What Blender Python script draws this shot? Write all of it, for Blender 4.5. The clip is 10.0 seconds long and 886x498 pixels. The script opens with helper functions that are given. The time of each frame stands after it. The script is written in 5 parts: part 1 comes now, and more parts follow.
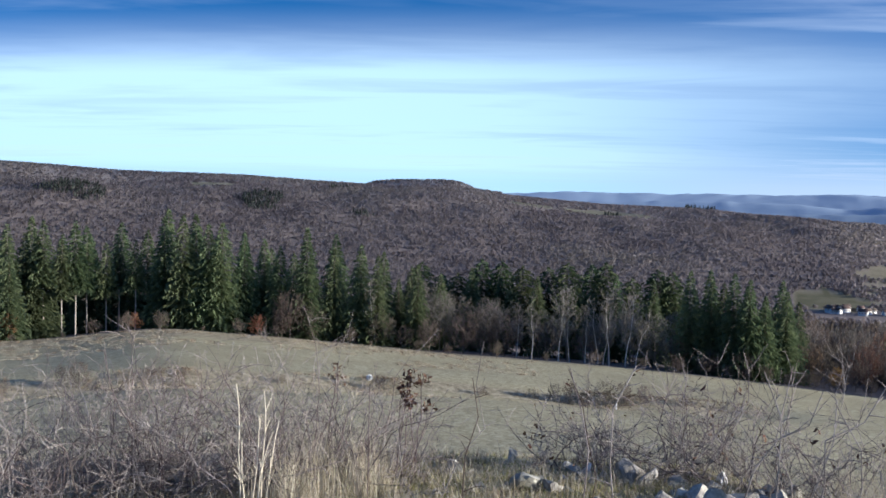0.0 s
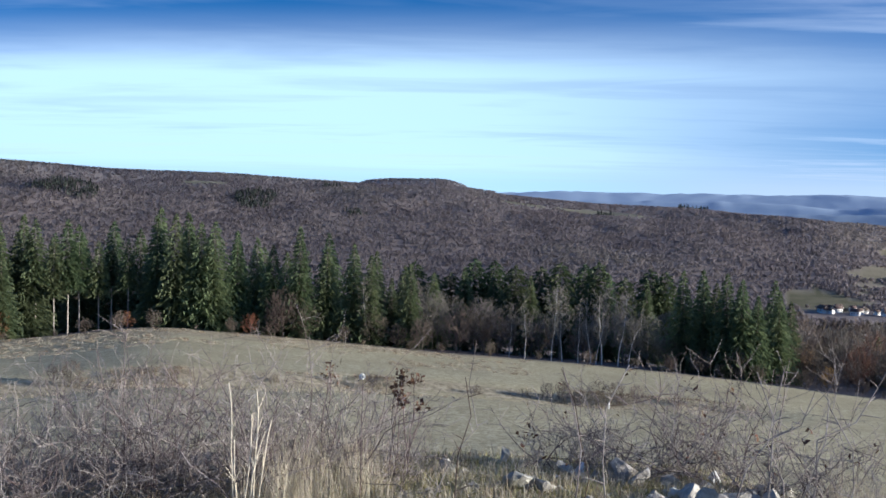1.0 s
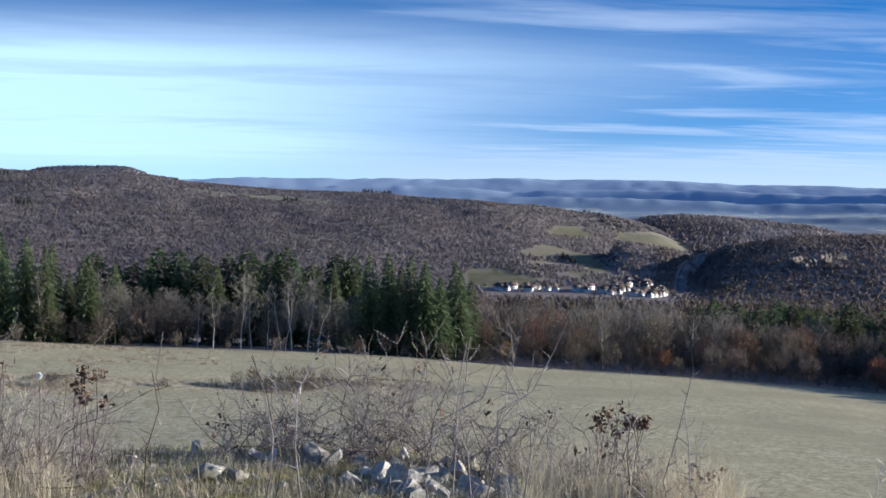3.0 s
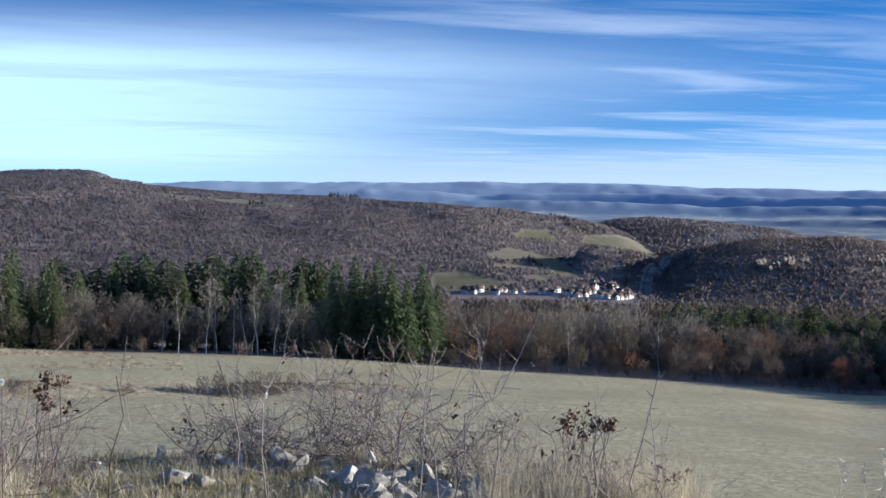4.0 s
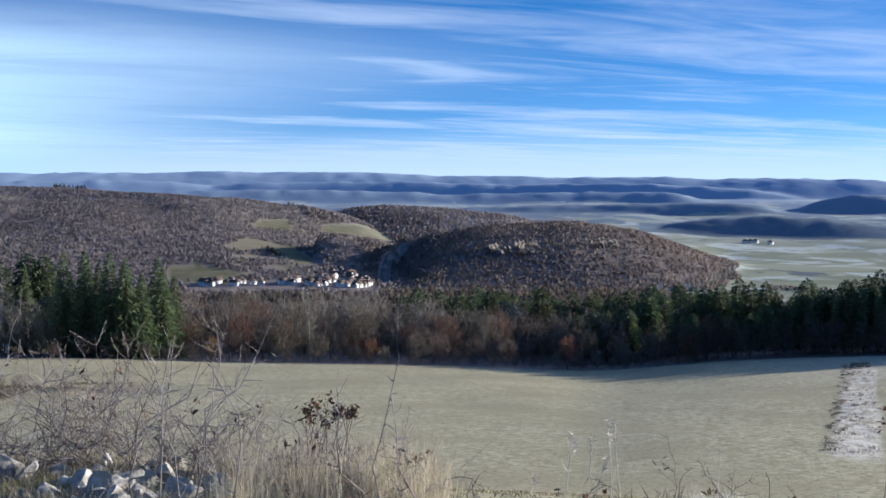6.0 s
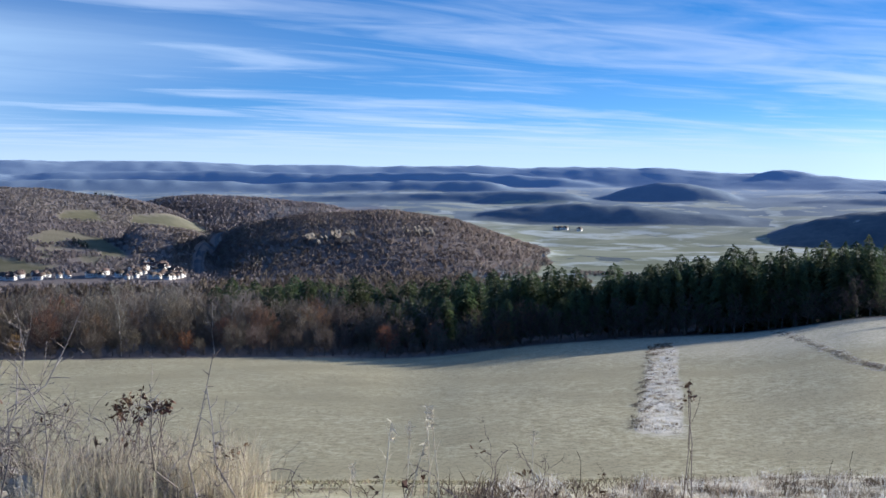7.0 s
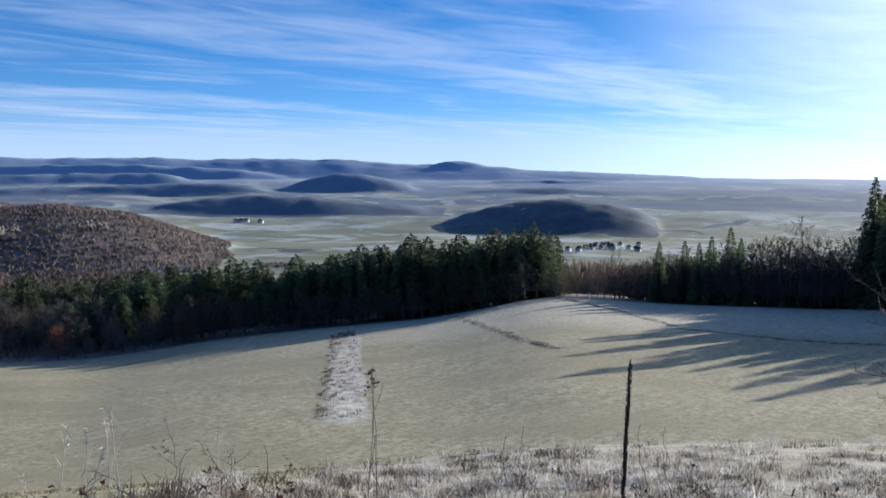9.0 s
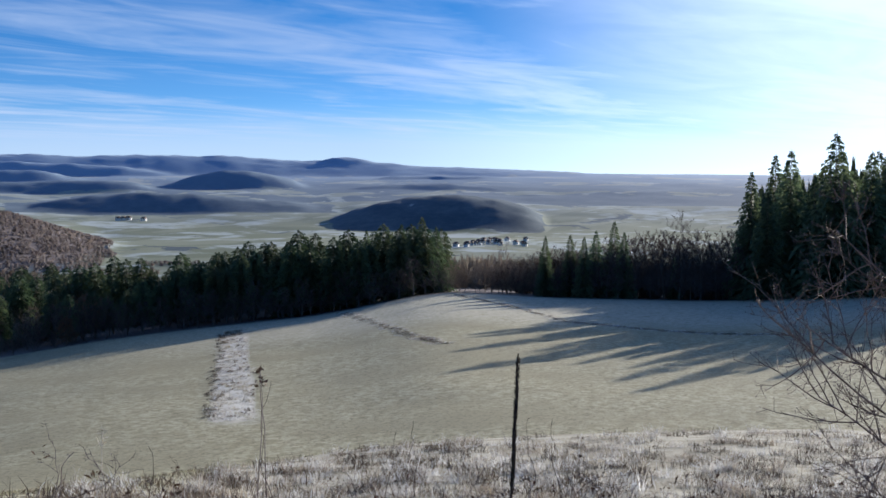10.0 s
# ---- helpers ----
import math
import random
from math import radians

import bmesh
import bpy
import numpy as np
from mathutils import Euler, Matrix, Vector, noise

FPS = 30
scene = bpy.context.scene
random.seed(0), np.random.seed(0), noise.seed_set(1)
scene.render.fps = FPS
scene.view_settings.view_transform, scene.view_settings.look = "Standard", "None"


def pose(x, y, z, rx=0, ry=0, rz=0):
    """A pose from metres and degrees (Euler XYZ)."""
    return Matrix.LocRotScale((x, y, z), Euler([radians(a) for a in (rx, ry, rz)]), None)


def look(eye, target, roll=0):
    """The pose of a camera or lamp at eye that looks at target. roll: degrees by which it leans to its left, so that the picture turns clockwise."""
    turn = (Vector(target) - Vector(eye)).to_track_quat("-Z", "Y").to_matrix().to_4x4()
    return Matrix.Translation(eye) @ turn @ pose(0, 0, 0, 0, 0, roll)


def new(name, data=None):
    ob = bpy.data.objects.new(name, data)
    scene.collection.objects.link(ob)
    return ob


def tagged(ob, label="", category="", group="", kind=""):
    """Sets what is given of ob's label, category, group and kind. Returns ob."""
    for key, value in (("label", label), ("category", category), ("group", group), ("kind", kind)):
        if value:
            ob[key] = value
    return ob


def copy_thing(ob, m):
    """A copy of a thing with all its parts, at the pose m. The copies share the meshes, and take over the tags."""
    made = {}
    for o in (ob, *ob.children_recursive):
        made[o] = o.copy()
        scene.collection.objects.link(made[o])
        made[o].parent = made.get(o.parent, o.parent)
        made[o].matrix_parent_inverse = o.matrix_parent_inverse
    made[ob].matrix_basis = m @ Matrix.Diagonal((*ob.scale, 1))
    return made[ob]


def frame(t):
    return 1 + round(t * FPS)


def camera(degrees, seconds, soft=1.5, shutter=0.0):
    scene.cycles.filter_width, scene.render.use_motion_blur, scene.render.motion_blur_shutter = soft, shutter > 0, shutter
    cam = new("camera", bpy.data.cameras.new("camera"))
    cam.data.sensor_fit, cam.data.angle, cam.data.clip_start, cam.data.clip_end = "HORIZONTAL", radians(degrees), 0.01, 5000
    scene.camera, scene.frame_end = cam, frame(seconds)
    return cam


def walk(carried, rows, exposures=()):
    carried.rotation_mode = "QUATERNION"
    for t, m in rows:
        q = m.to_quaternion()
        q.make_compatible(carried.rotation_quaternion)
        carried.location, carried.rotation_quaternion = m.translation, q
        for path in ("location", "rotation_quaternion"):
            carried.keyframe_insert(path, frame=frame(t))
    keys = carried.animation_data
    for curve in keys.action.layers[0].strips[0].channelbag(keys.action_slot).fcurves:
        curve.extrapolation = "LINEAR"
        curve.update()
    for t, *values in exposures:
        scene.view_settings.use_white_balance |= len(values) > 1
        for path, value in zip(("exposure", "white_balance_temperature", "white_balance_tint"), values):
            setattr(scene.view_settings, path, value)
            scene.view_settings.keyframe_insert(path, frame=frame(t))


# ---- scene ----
# camera: a slow turn to the right on one spot, standing on a hill
EYE = 1.6
cam = camera(42.8, 10.0, soft=1.6)
TURN_ROWS = [
    (0.0, 0.00, -3.15, -1.24), (0.5, -0.03, -3.19, -1.30), (1.0, -0.34, -3.18, -1.38), (1.5, -2.58, -3.28, -1.30),
    (2.0, -7.06, -3.33, -1.15), (2.5, -11.54, -3.41, -1.02), (3.0, -16.16, -3.60, -0.80), (3.2, -16.63, -3.54, -0.74), (4.3, -18.06, -3.41, -0.72), (4.5, -18.05, -3.45, -0.70),
    (5.0, -20.01, -3.43, -0.68), (5.5, -23.83, -3.50, -0.56), (6.0, -31.09, -3.84, -0.31), (6.2, -33.12, -4.25, -0.48),
    (7.3, -42.69, -4.21, -0.37), (7.5, -44.11, -4.22, -0.55), (8.0, -49.10, -4.39, -0.39), (8.5, -53.93, -4.49, -0.18),
    (9.0, -56.46, -4.69, -0.27), (9.5, -58.76, -4.86, -0.33), (10.0, -62.14, -4.86, -0.21),
]
walk(cam, [(t, pose(0, 0, EYE, 90 + pitch, roll, yaw)) for t, yaw, pitch, roll in TURN_ROWS],
     exposures=[(0.0, 0.76), (3.0, 0.80), (5.5, 0.87), (7.5, 0.82), (10.0, 0.60)])

# ---- node helpers ----
def node(nt, kind, **kw):
    n = nt.nodes.new(kind)
    for key, value in kw.items():
        setattr(n, key, value)
    return n


def plug(nt, socket, value):
    if value is None:
        return
    if isinstance(value, (int, float)):
        socket.default_value = value
    else:
        nt.links.new(value, socket)


def calc(nt, op, a, b=None, c=None):
    n = node(nt, "ShaderNodeMath", operation=op)
    for i, v in enumerate((a, b, c)):
        plug(nt, n.inputs[i], v)
    return n.outputs[0]


def blend_rgb(nt, fac, a, b):
    n = node(nt, "ShaderNodeMix", data_type="RGBA", clamp_result=False)
    nt.links.new(fac, n.inputs[0])
    n.inputs[6].default_value, n.inputs[7].default_value = (*a, 1), (*b, 1)
    return n.outputs[2]


def smooth(nt, value, lo, hi, a=0.0, b=1.0):
    n = node(nt, "ShaderNodeMapRange", interpolation_type="SMOOTHSTEP")
    nt.links.new(value, n.inputs[0])
    for i, v in enumerate((lo, hi, a, b)):
        n.inputs[i + 1].default_value = v
    return n.outputs[0]


# ---- world, sun, exposure ----
SUN_AZ, SUN_EL = 98.0, 11.6


def build_world():
    world = bpy.data.worlds.new("winter_sky")
    scene.world = world
    world.use_nodes = True
    nt = world.node_tree
    nt.nodes.clear()
    N = lambda kind, **kw: node(nt, kind, **kw)
    out, bg = N("ShaderNodeOutputWorld"), N("ShaderNodeBackground")
    sky = N("ShaderNodeTexSky", sky_type="NISHITA", sun_disc=False, sun_elevation=radians(SUN_EL),
            sun_rotation=radians(SUN_AZ), altitude=400.0, air_density=1.0, dust_density=0.3, ozone_density=3.0)
    tc, sep = N("ShaderNodeTexCoord"), N("ShaderNodeSeparateXYZ")
    nt.links.new(tc.outputs["Generated"], sep.inputs[0])
    x, y, z = sep.outputs
    m = lambda op, a, b=None, c=None: calc(nt, op, a, b, c)
    # the clear winter air turns deep blue quickly above the horizon
    lift = N("ShaderNodeCombineXYZ")
    nt.links.new(x, lift.inputs[0])
    nt.links.new(y, lift.inputs[1])
    nt.links.new(m("ADD", m("MULTIPLY", z, 2.5), 0.12), lift.inputs[2])
    nrm = N("ShaderNodeVectorMath", operation="NORMALIZE")
    nt.links.new(lift.outputs[0], nrm.inputs[0])
    nt.links.new(nrm.outputs[0], sky.inputs["Vector"])
    # thin high cloud on a flat layer: the streaks shrink towards the horizon and run towards the sun
    lay = m("ADD", m("MAXIMUM", z, 0.004), 0.035)
    cx, cy = m("DIVIDE", x, lay), m("DIVIDE", y, lay)
    along = m("ADD", m("MULTIPLY", cx, 0.99), m("MULTIPLY", cy, -0.14))
    across = m("ADD", m("MULTIPLY", cx, 0.14), m("MULTIPLY", cy, 0.99))

    def streaks(sa, sb, off, detail, dist):
        com = N("ShaderNodeCombineXYZ")
        nt.links.new(m("MULTIPLY", along, sa), com.inputs[0])
        nt.links.new(m("MULTIPLY", across, sb), com.inputs[1])
        com.inputs[2].default_value = off
        tex = N("ShaderNodeTexNoise")
        tex.inputs["Scale"].default_value, tex.inputs["Detail"].default_value = 1.0, detail
        tex.inputs["Roughness"].default_value, tex.inputs["Distortion"].default_value = 0.55, dist
        nt.links.new(com.outputs[0], tex.inputs["Vector"])
        return tex.outputs[0]

    broad = streaks(0.16, 0.42, 3.1, 5, 0.9)
    fine = streaks(0.5, 1.15, 7.7, 6, 1.2)
    cloud = m("ADD", m("MULTIPLY", broad, 0.9), m("MULTIPLY", fine, 0.6))
    bands = m("MULTIPLY", smooth(nt, cloud, 0.57, 1.04), smooth(nt, across, 1.2, 4.5, 0.42, 0.62))
    bands = m("MULTIPLY", bands, smooth(nt, along, -0.6, 2.2, 0.45, 1.0))
    veil = m("MULTIPLY", smooth(nt, across, 4.7, 7.6), smooth(nt, along, -1.5, 4.5, 1.0, 0.1))
    veil = m("MULTIPLY", veil, smooth(nt, cloud, 0.55, 0.85, 0.78, 1.0))
    cover = m("MAXIMUM", bands, veil)
    haze = smooth(nt, z, 0.0, 0.045, 0.72, 0.0)
    cover = m("ADD", m("MULTIPLY", cover, smooth(nt, z, 0.0, 0.035)), haze)
    cover = m("MINIMUM", cover, 0.97)
    mix = N("ShaderNodeMix", data_type="RGBA")
    clear = N("ShaderNodeHueSaturation")
    clear.inputs["Hue"].default_value = 0.511
    clear.inputs["Saturation"].default_value, clear.inputs["Value"].default_value = 1.36, 1.95
    nt.links.new(sky.outputs[0], clear.inputs["Color"])
    nt.links.new(clear.outputs[0], mix.inputs[6])
    # the veil brightens towards the sun behind it
    toward = N("ShaderNodeVectorMath", operation="DOT_PRODUCT")
    nt.links.new(tc.outputs["Generated"], toward.inputs[0])
    toward.inputs[1].default_value = (math.sin(radians(SUN_AZ)) * math.cos(radians(SUN_EL)), math.cos(radians(SUN_AZ)) * math.cos(radians(SUN_EL)), math.sin(radians(SUN_EL)))
    glow = m("ADD", smooth(nt, toward.outputs["Value"], 0.74, 0.99, 0.92, 1.75), smooth(nt, along, -3.0, 2.0, 0.12, 0.0))
    lit = N("ShaderNodeVectorMath", operation="SCALE")
    nt.links.new(blend_rgb(nt, veil, (6.6, 8.1, 11.2), (5.7, 9.0, 12.6)), lit.inputs[0])
    nt.links.new(glow, lit.inputs["Scale"])
    nt.links.new(lit.outputs[0], mix.inputs[7])
    cover2 = m("MAXIMUM", cover, m("MULTIPLY", smooth(nt, toward.outputs["Value"], 0.8, 0.985, 0.0, 0.85), smooth(nt, cloud, 0.5, 0.85, 0.72, 1.0)))
    nt.links.new(cover2, mix.inputs["Factor"])
    nt.links.new(mix.outputs[2], bg.inputs[0])
    bg.inputs[1].default_value = 0.063
    nt.links.new(bg.outputs[0], out.inputs[0])


def build_sun():
    data = bpy.data.lights.new("sun", "SUN")
    data.energy, data.angle, data.color = 5.0, radians(0.5), (1.0, 0.94, 0.85)
    ob = new("sun", data)
    a, e = radians(SUN_AZ), radians(SUN_EL)
    ob.matrix_world = look((60 * math.sin(a), 60 * math.cos(a), 60), (60 * math.sin(a) - math.sin(a) * math.cos(e), 60 * math.cos(a) - math.cos(a) * math.cos(e), 60 - math.sin(e)))
    return ob


build_world()
build_sun()

# ---- materials ----
def blend(nt, fac, a, b):
    n = node(nt, "ShaderNodeMix", data_type="RGBA")
    plug(nt, n.inputs[0], fac)
    for sock, v in ((n.inputs[6], a), (n.inputs[7], b)):
        if isinstance(v, tuple):
            sock.default_value = (*v, 1)
        else:
            nt.links.new(v, sock)
    return n.outputs[2]


def noise_tex(nt, scale, detail=4, rough=0.6, vec=None, dist=0.0):
    n = node(nt, "ShaderNodeTexNoise")
    n.inputs["Scale"].default_value, n.inputs["Detail"].default_value = scale, detail
    n.inputs["Roughness"].default_value, n.inputs["Distortion"].default_value = rough, dist
    if vec is not None:
        nt.links.new(vec, n.inputs["Vector"])
    return n.outputs[0]


def material(name):
    mat = bpy.data.materials.new(name)
    mat.use_nodes = True
    nt = mat.node_tree
    bsdf = nt.nodes["Principled BSDF"]
    return mat, nt, bsdf


def obj_vec(nt):
    return node(nt, "ShaderNodeTexCoord").outputs["Object"]


def mat_two(name, a, b, scale, rough=0.85, bump=0.0, bump_scale=None, c=None, vary=0.0, island=False, lo=0.35, hi=0.65, thin=0.0):
    """Two or three tones mixed by noise at two scales, with relief and a change from piece to piece."""
    mat, nt, bsdf = material(name)
    v = obj_vec(nt)
    col = blend(nt, smooth(nt, noise_tex(nt, scale, 5, 0.65, v), lo, hi), a, b)
    if c:
        col = blend(nt, smooth(nt, noise_tex(nt, scale * 0.23, 3, 0.6, v), 0.5, 0.66), col, c)
    if vary:
        if island:
            rnd = node(nt, "ShaderNodeNewGeometry").outputs["Random Per Island"]
        else:
            rnd = node(nt, "ShaderNodeObjectInfo").outputs["Random"]
        hsv = node(nt, "ShaderNodeHueSaturation")
        nt.links.new(calc(nt, "ADD", calc(nt, "MULTIPLY", rnd, 2 * vary), 1 - vary), hsv.inputs["Value"])
        nt.links.new(calc(nt, "ADD", calc(nt, "MULTIPLY", calc(nt, "FRACT", calc(nt, "MULTIPLY", rnd, 7.3)), 0.05), 0.475), hsv.inputs["Hue"])
        nt.links.new(col, hsv.inputs["Color"])
        col = hsv.outputs[0]
    nt.links.new(col, bsdf.inputs["Base Color"])
    bsdf.inputs["Roughness"].default_value = rough
    bsdf.inputs["Specular IOR Level"].default_value = 0.25
    if bump:
        b_ = node(nt, "ShaderNodeBump")
        b_.inputs["Strength"].default_value, b_.inputs["Distance"].default_value = bump, 0.02
        nt.links.new(noise_tex(nt, bump_scale or scale * 4, 6, 0.7, v), b_.inputs["Height"])
        nt.links.new(b_.outputs[0], bsdf.inputs["Normal"])
    if thin:
        # twigs, needles and blades let part of the light through
        tr, mx = node(nt, "ShaderNodeBsdfTranslucent"), node(nt, "ShaderNodeMixShader")
        nt.links.new(col, tr.inputs[0])
        mx.inputs[0].default_value = thin
        nt.links.new(bsdf.outputs[0], mx.inputs[1])
        nt.links.new(tr.outputs[0], mx.inputs[2])
        nt.links.new(mx.outputs[0], nt.nodes["Material Output"].inputs[0])
    return mat


def ground_material():
    """One sheet of land: dry pasture, rough winter grass, hoarfrost, leaf litter under woods, and the far plain's fields."""
    mat, nt, bsdf = material("winter_land")
    v = obj_vec(nt)
    at = lambda n: node(nt, "ShaderNodeAttribute", attribute_name=n).outputs["Fac"]
    grain = noise_tex(nt, 9.0, 6, 0.75, v)
    tuft = noise_tex(nt, 1.1, 5, 0.7, v)
    patch = noise_tex(nt, 0.045, 4, 0.6, v)
    # pasture: pale olive straw with mown streaks
    past = blend(nt, smooth(nt, tuft, 0.3, 0.7), (0.275, 0.252, 0.155), (0.53, 0.49, 0.345))
    past = blend(nt, smooth(nt, patch, 0.42, 0.68), past, (0.34, 0.31, 0.205))
    lines = node(nt, "ShaderNodeMapping")
    lines.inputs["Rotation"].default_value, lines.inputs["Scale"].default_value = (0, 0, radians(40)), (0.05, 1.0, 1.0)
    nt.links.new(v, lines.inputs[0])
    past = blend(nt, calc(nt, "MULTIPLY", smooth(nt, noise_tex(nt, 0.9, 4, 0.7, lines.outputs[0]), 0.5, 0.66), 0.22), past, (0.22, 0.19, 0.12))
    past = blend(nt, calc(nt, "MULTIPLY", smooth(nt, noise_tex(nt, 3.0, 4, 0.7, v), 0.5, 0.66), 0.85), past, (0.17, 0.15, 0.095))
    past = blend(nt, calc(nt, "MULTIPLY", smooth(nt, grain, 0.5, 0.72), 0.6), past, (0.21, 0.185, 0.12))
    rough = blend(nt, smooth(nt, tuft, 0.35, 0.65), (0.20, 0.17, 0.115), (0.46, 0.41, 0.30))
    rough = blend(nt, smooth(nt, grain, 0.5, 0.7), rough, (0.14, 0.125, 0.065))
    jag = calc(nt, "ADD", at("rough"), calc(nt, "MULTIPLY", calc(nt, "SUBTRACT", tuft, 0.5), 0.9))
    col = blend(nt, smooth(nt, jag, 0.4, 0.6), past, rough)
    frost = calc(nt, "MULTIPLY", at("frost"), smooth(nt, calc(nt, "ADD", tuft, calc(nt, "MULTIPLY", grain, 0.6)), 0.45, 0.95))
    col = blend(nt, frost, col, (0.74, 0.71, 0.63))
    litter = blend(nt, smooth(nt, tuft, 0.35, 0.65), (0.175, 0.145, 0.138), (0.24, 0.205, 0.19))
    col = blend(nt, at("wood"), col, litter)
    col = blend(nt, at("pasture"), col, blend(nt, smooth(nt, noise_tex(nt, 0.02, 4, 0.6, v), 0.4, 0.6), (0.125, 0.120, 0.070), (0.170, 0.157, 0.098)))
    # the plain: fields, frost and distant woods, haze painted in as blue with distance
    com = node(nt, "ShaderNodeMapping")
    com.inputs["Rotation"].default_value = (0, 0, radians(-35))
    com.inputs["Scale"].default_value = (0.0016, 0.0042, 0.0)
    nt.links.new(v, com.inputs[0])
    strip = node(nt, "ShaderNodeTexVoronoi", distance="MANHATTAN")
    strip.inputs["Scale"].default_value = 3.0
    nt.links.new(com.outputs[0], strip.inputs["Vector"])
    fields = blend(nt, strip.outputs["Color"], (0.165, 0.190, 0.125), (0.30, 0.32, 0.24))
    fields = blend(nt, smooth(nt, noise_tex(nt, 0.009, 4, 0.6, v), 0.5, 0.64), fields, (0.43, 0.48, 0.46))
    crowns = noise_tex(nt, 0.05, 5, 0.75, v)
    # the wood tones themselves carry some of the haze's blue
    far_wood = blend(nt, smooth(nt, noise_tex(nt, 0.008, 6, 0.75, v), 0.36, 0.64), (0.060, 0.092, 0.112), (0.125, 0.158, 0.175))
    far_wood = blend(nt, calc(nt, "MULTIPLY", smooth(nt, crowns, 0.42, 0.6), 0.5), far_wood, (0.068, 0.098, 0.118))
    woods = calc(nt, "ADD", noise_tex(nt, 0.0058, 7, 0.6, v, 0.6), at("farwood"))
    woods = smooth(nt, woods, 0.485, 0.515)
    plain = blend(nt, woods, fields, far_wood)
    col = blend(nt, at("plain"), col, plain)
    # aerial haze put into the base colour: paler and bluer further off
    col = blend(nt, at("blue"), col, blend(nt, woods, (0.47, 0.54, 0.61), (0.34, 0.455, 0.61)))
    nt.links.new(col, bsdf.inputs["Base Color"])
    bsdf.inputs["Roughness"].default_value = 0.95
    bsdf.inputs["Specular IOR Level"].default_value = 0.1
    b_ = node(nt, "ShaderNodeBump")
    b_.inputs["Strength"].default_value, b_.inputs["Distance"].default_value = 0.6, 0.12
    nt.links.new(calc(nt, "ADD", tuft, calc(nt, "MULTIPLY", grain, 0.35)), b_.inputs["Height"])
    nt.links.new(b_.outputs[0], bsdf.inputs["Normal"])
    return mat


M_GROUND = ground_material()
M_SPRUCE = mat_two("spruce_needles", (0.085, 0.125, 0.066), (0.180, 0.225, 0.120), 0.5, 0.7, vary=0.25, thin=0.4)
M_SPRUCE_FAR = mat_two("spruce_needles_wood", (0.040, 0.066, 0.034), (0.078, 0.112, 0.055), 0.4, 0.7, vary=0.3, island=True, thin=0.25)
# pine green, taken darker than the spruce to stand for the backlit wood edge
M_PINE = mat_two("pine_needles", (0.060, 0.092, 0.048), (0.135, 0.168, 0.082), 0.5, 0.7, vary=0.25, thin=0.25)
M_BARK = mat_two("grey_bark", (0.13, 0.105, 0.085), (0.24, 0.21, 0.18), 3.0, 0.9)
M_TWIG = mat_two("bare_twigs", (0.17, 0.157, 0.138), (0.30, 0.277, 0.245), 0.3, 0.9, vary=0.25, thin=0.2)
M_TWIG_BROWN = mat_two("brown_twigs", (0.128, 0.104, 0.086), (0.215, 0.178, 0.146), 0.3, 0.9, vary=0.25, thin=0.2)
M_TWIG_RUST = mat_two("rusty_twigs", (0.150, 0.090, 0.062), (0.245, 0.155, 0.105), 0.3, 0.9, vary=0.25, thin=0.2)
M_LEAF_ORANGE = mat_two("withered_leaves", (0.19, 0.10, 0.055), (0.29, 0.165, 0.09), 0.8, 0.8, vary=0.25, thin=0.3)
# thorn bark again, darkened for stems that lie in shadow inside the bush
M_THORN_SHADE = mat_two("dark_thorn_bark", (0.085, 0.062, 0.06), (0.19, 0.15, 0.145), 9.0, 0.75, vary=0.2)
M_CONIFER_FAR = mat_two("far_conifers", (0.055, 0.068, 0.060), (0.085, 0.10, 0.085), 0.05, 0.85, vary=0.2, island=True, thin=0.2)
M_PALE_TRUNK = mat_two("pale_trunk", (0.30, 0.27, 0.24), (0.44, 0.41, 0.37), 1.5, 0.8)
# twig bark darkened to stand for the shade the thicket lies in
M_SHADE_TWIG = mat_two("dark_thicket_twigs", (0.075, 0.055, 0.048), (0.14, 0.105, 0.09), 0.2, 0.95, vary=0.2, island=True)
M_OAK = mat_two("winter_oak_wood", (0.255, 0.212, 0.205), (0.340, 0.290, 0.272), 0.008, 0.95, vary=0.06, island=True, c=(0.33, 0.29, 0.25), thin=0.55)
M_BIRCH = mat_two("pale_birch_bark", (0.50, 0.47, 0.42), (0.68, 0.66, 0.62), 1.5, 0.7, c=(0.2, 0.18, 0.16))
M_SLOPE = mat_two("winter_slope_wood", (0.125, 0.104, 0.088), (0.205, 0.172, 0.145), 0.03, 0.95, vary=0.15, island=True, c=(0.23, 0.20, 0.17), thin=0.5)
M_WOODS = mat_two("winter_beech_wood", (0.315, 0.278, 0.300), (0.405, 0.365, 0.380), 0.006, 0.95, vary=0.06, island=True, c=(0.43, 0.395, 0.375), thin=0.55, lo=0.36, hi=0.64)
M_STONE = mat_two("limestone", (0.27, 0.258, 0.228), (0.58, 0.555, 0.50), 7.0, 0.9, bump=1.0, bump_scale=18, c=(0.24, 0.225, 0.18), vary=0.12)
M_WHITE_STONE = mat_two("fresh_limestone", (0.70, 0.70, 0.70), (0.84, 0.84, 0.83), 9.0, 0.85, bump=0.6, bump_scale=30)
# its pale tone is raised to stand for sun on the twigs
M_THORN = mat_two("thorn_bark", (0.135, 0.110, 0.103), (0.40, 0.36, 0.34), 7.0, 0.65, vary=0.12)
M_STRAW = mat_two("dry_grass", (0.36, 0.315, 0.225), (0.64, 0.58, 0.46), 6.0, 0.8, vary=0.3, island=True, thin=0.35)
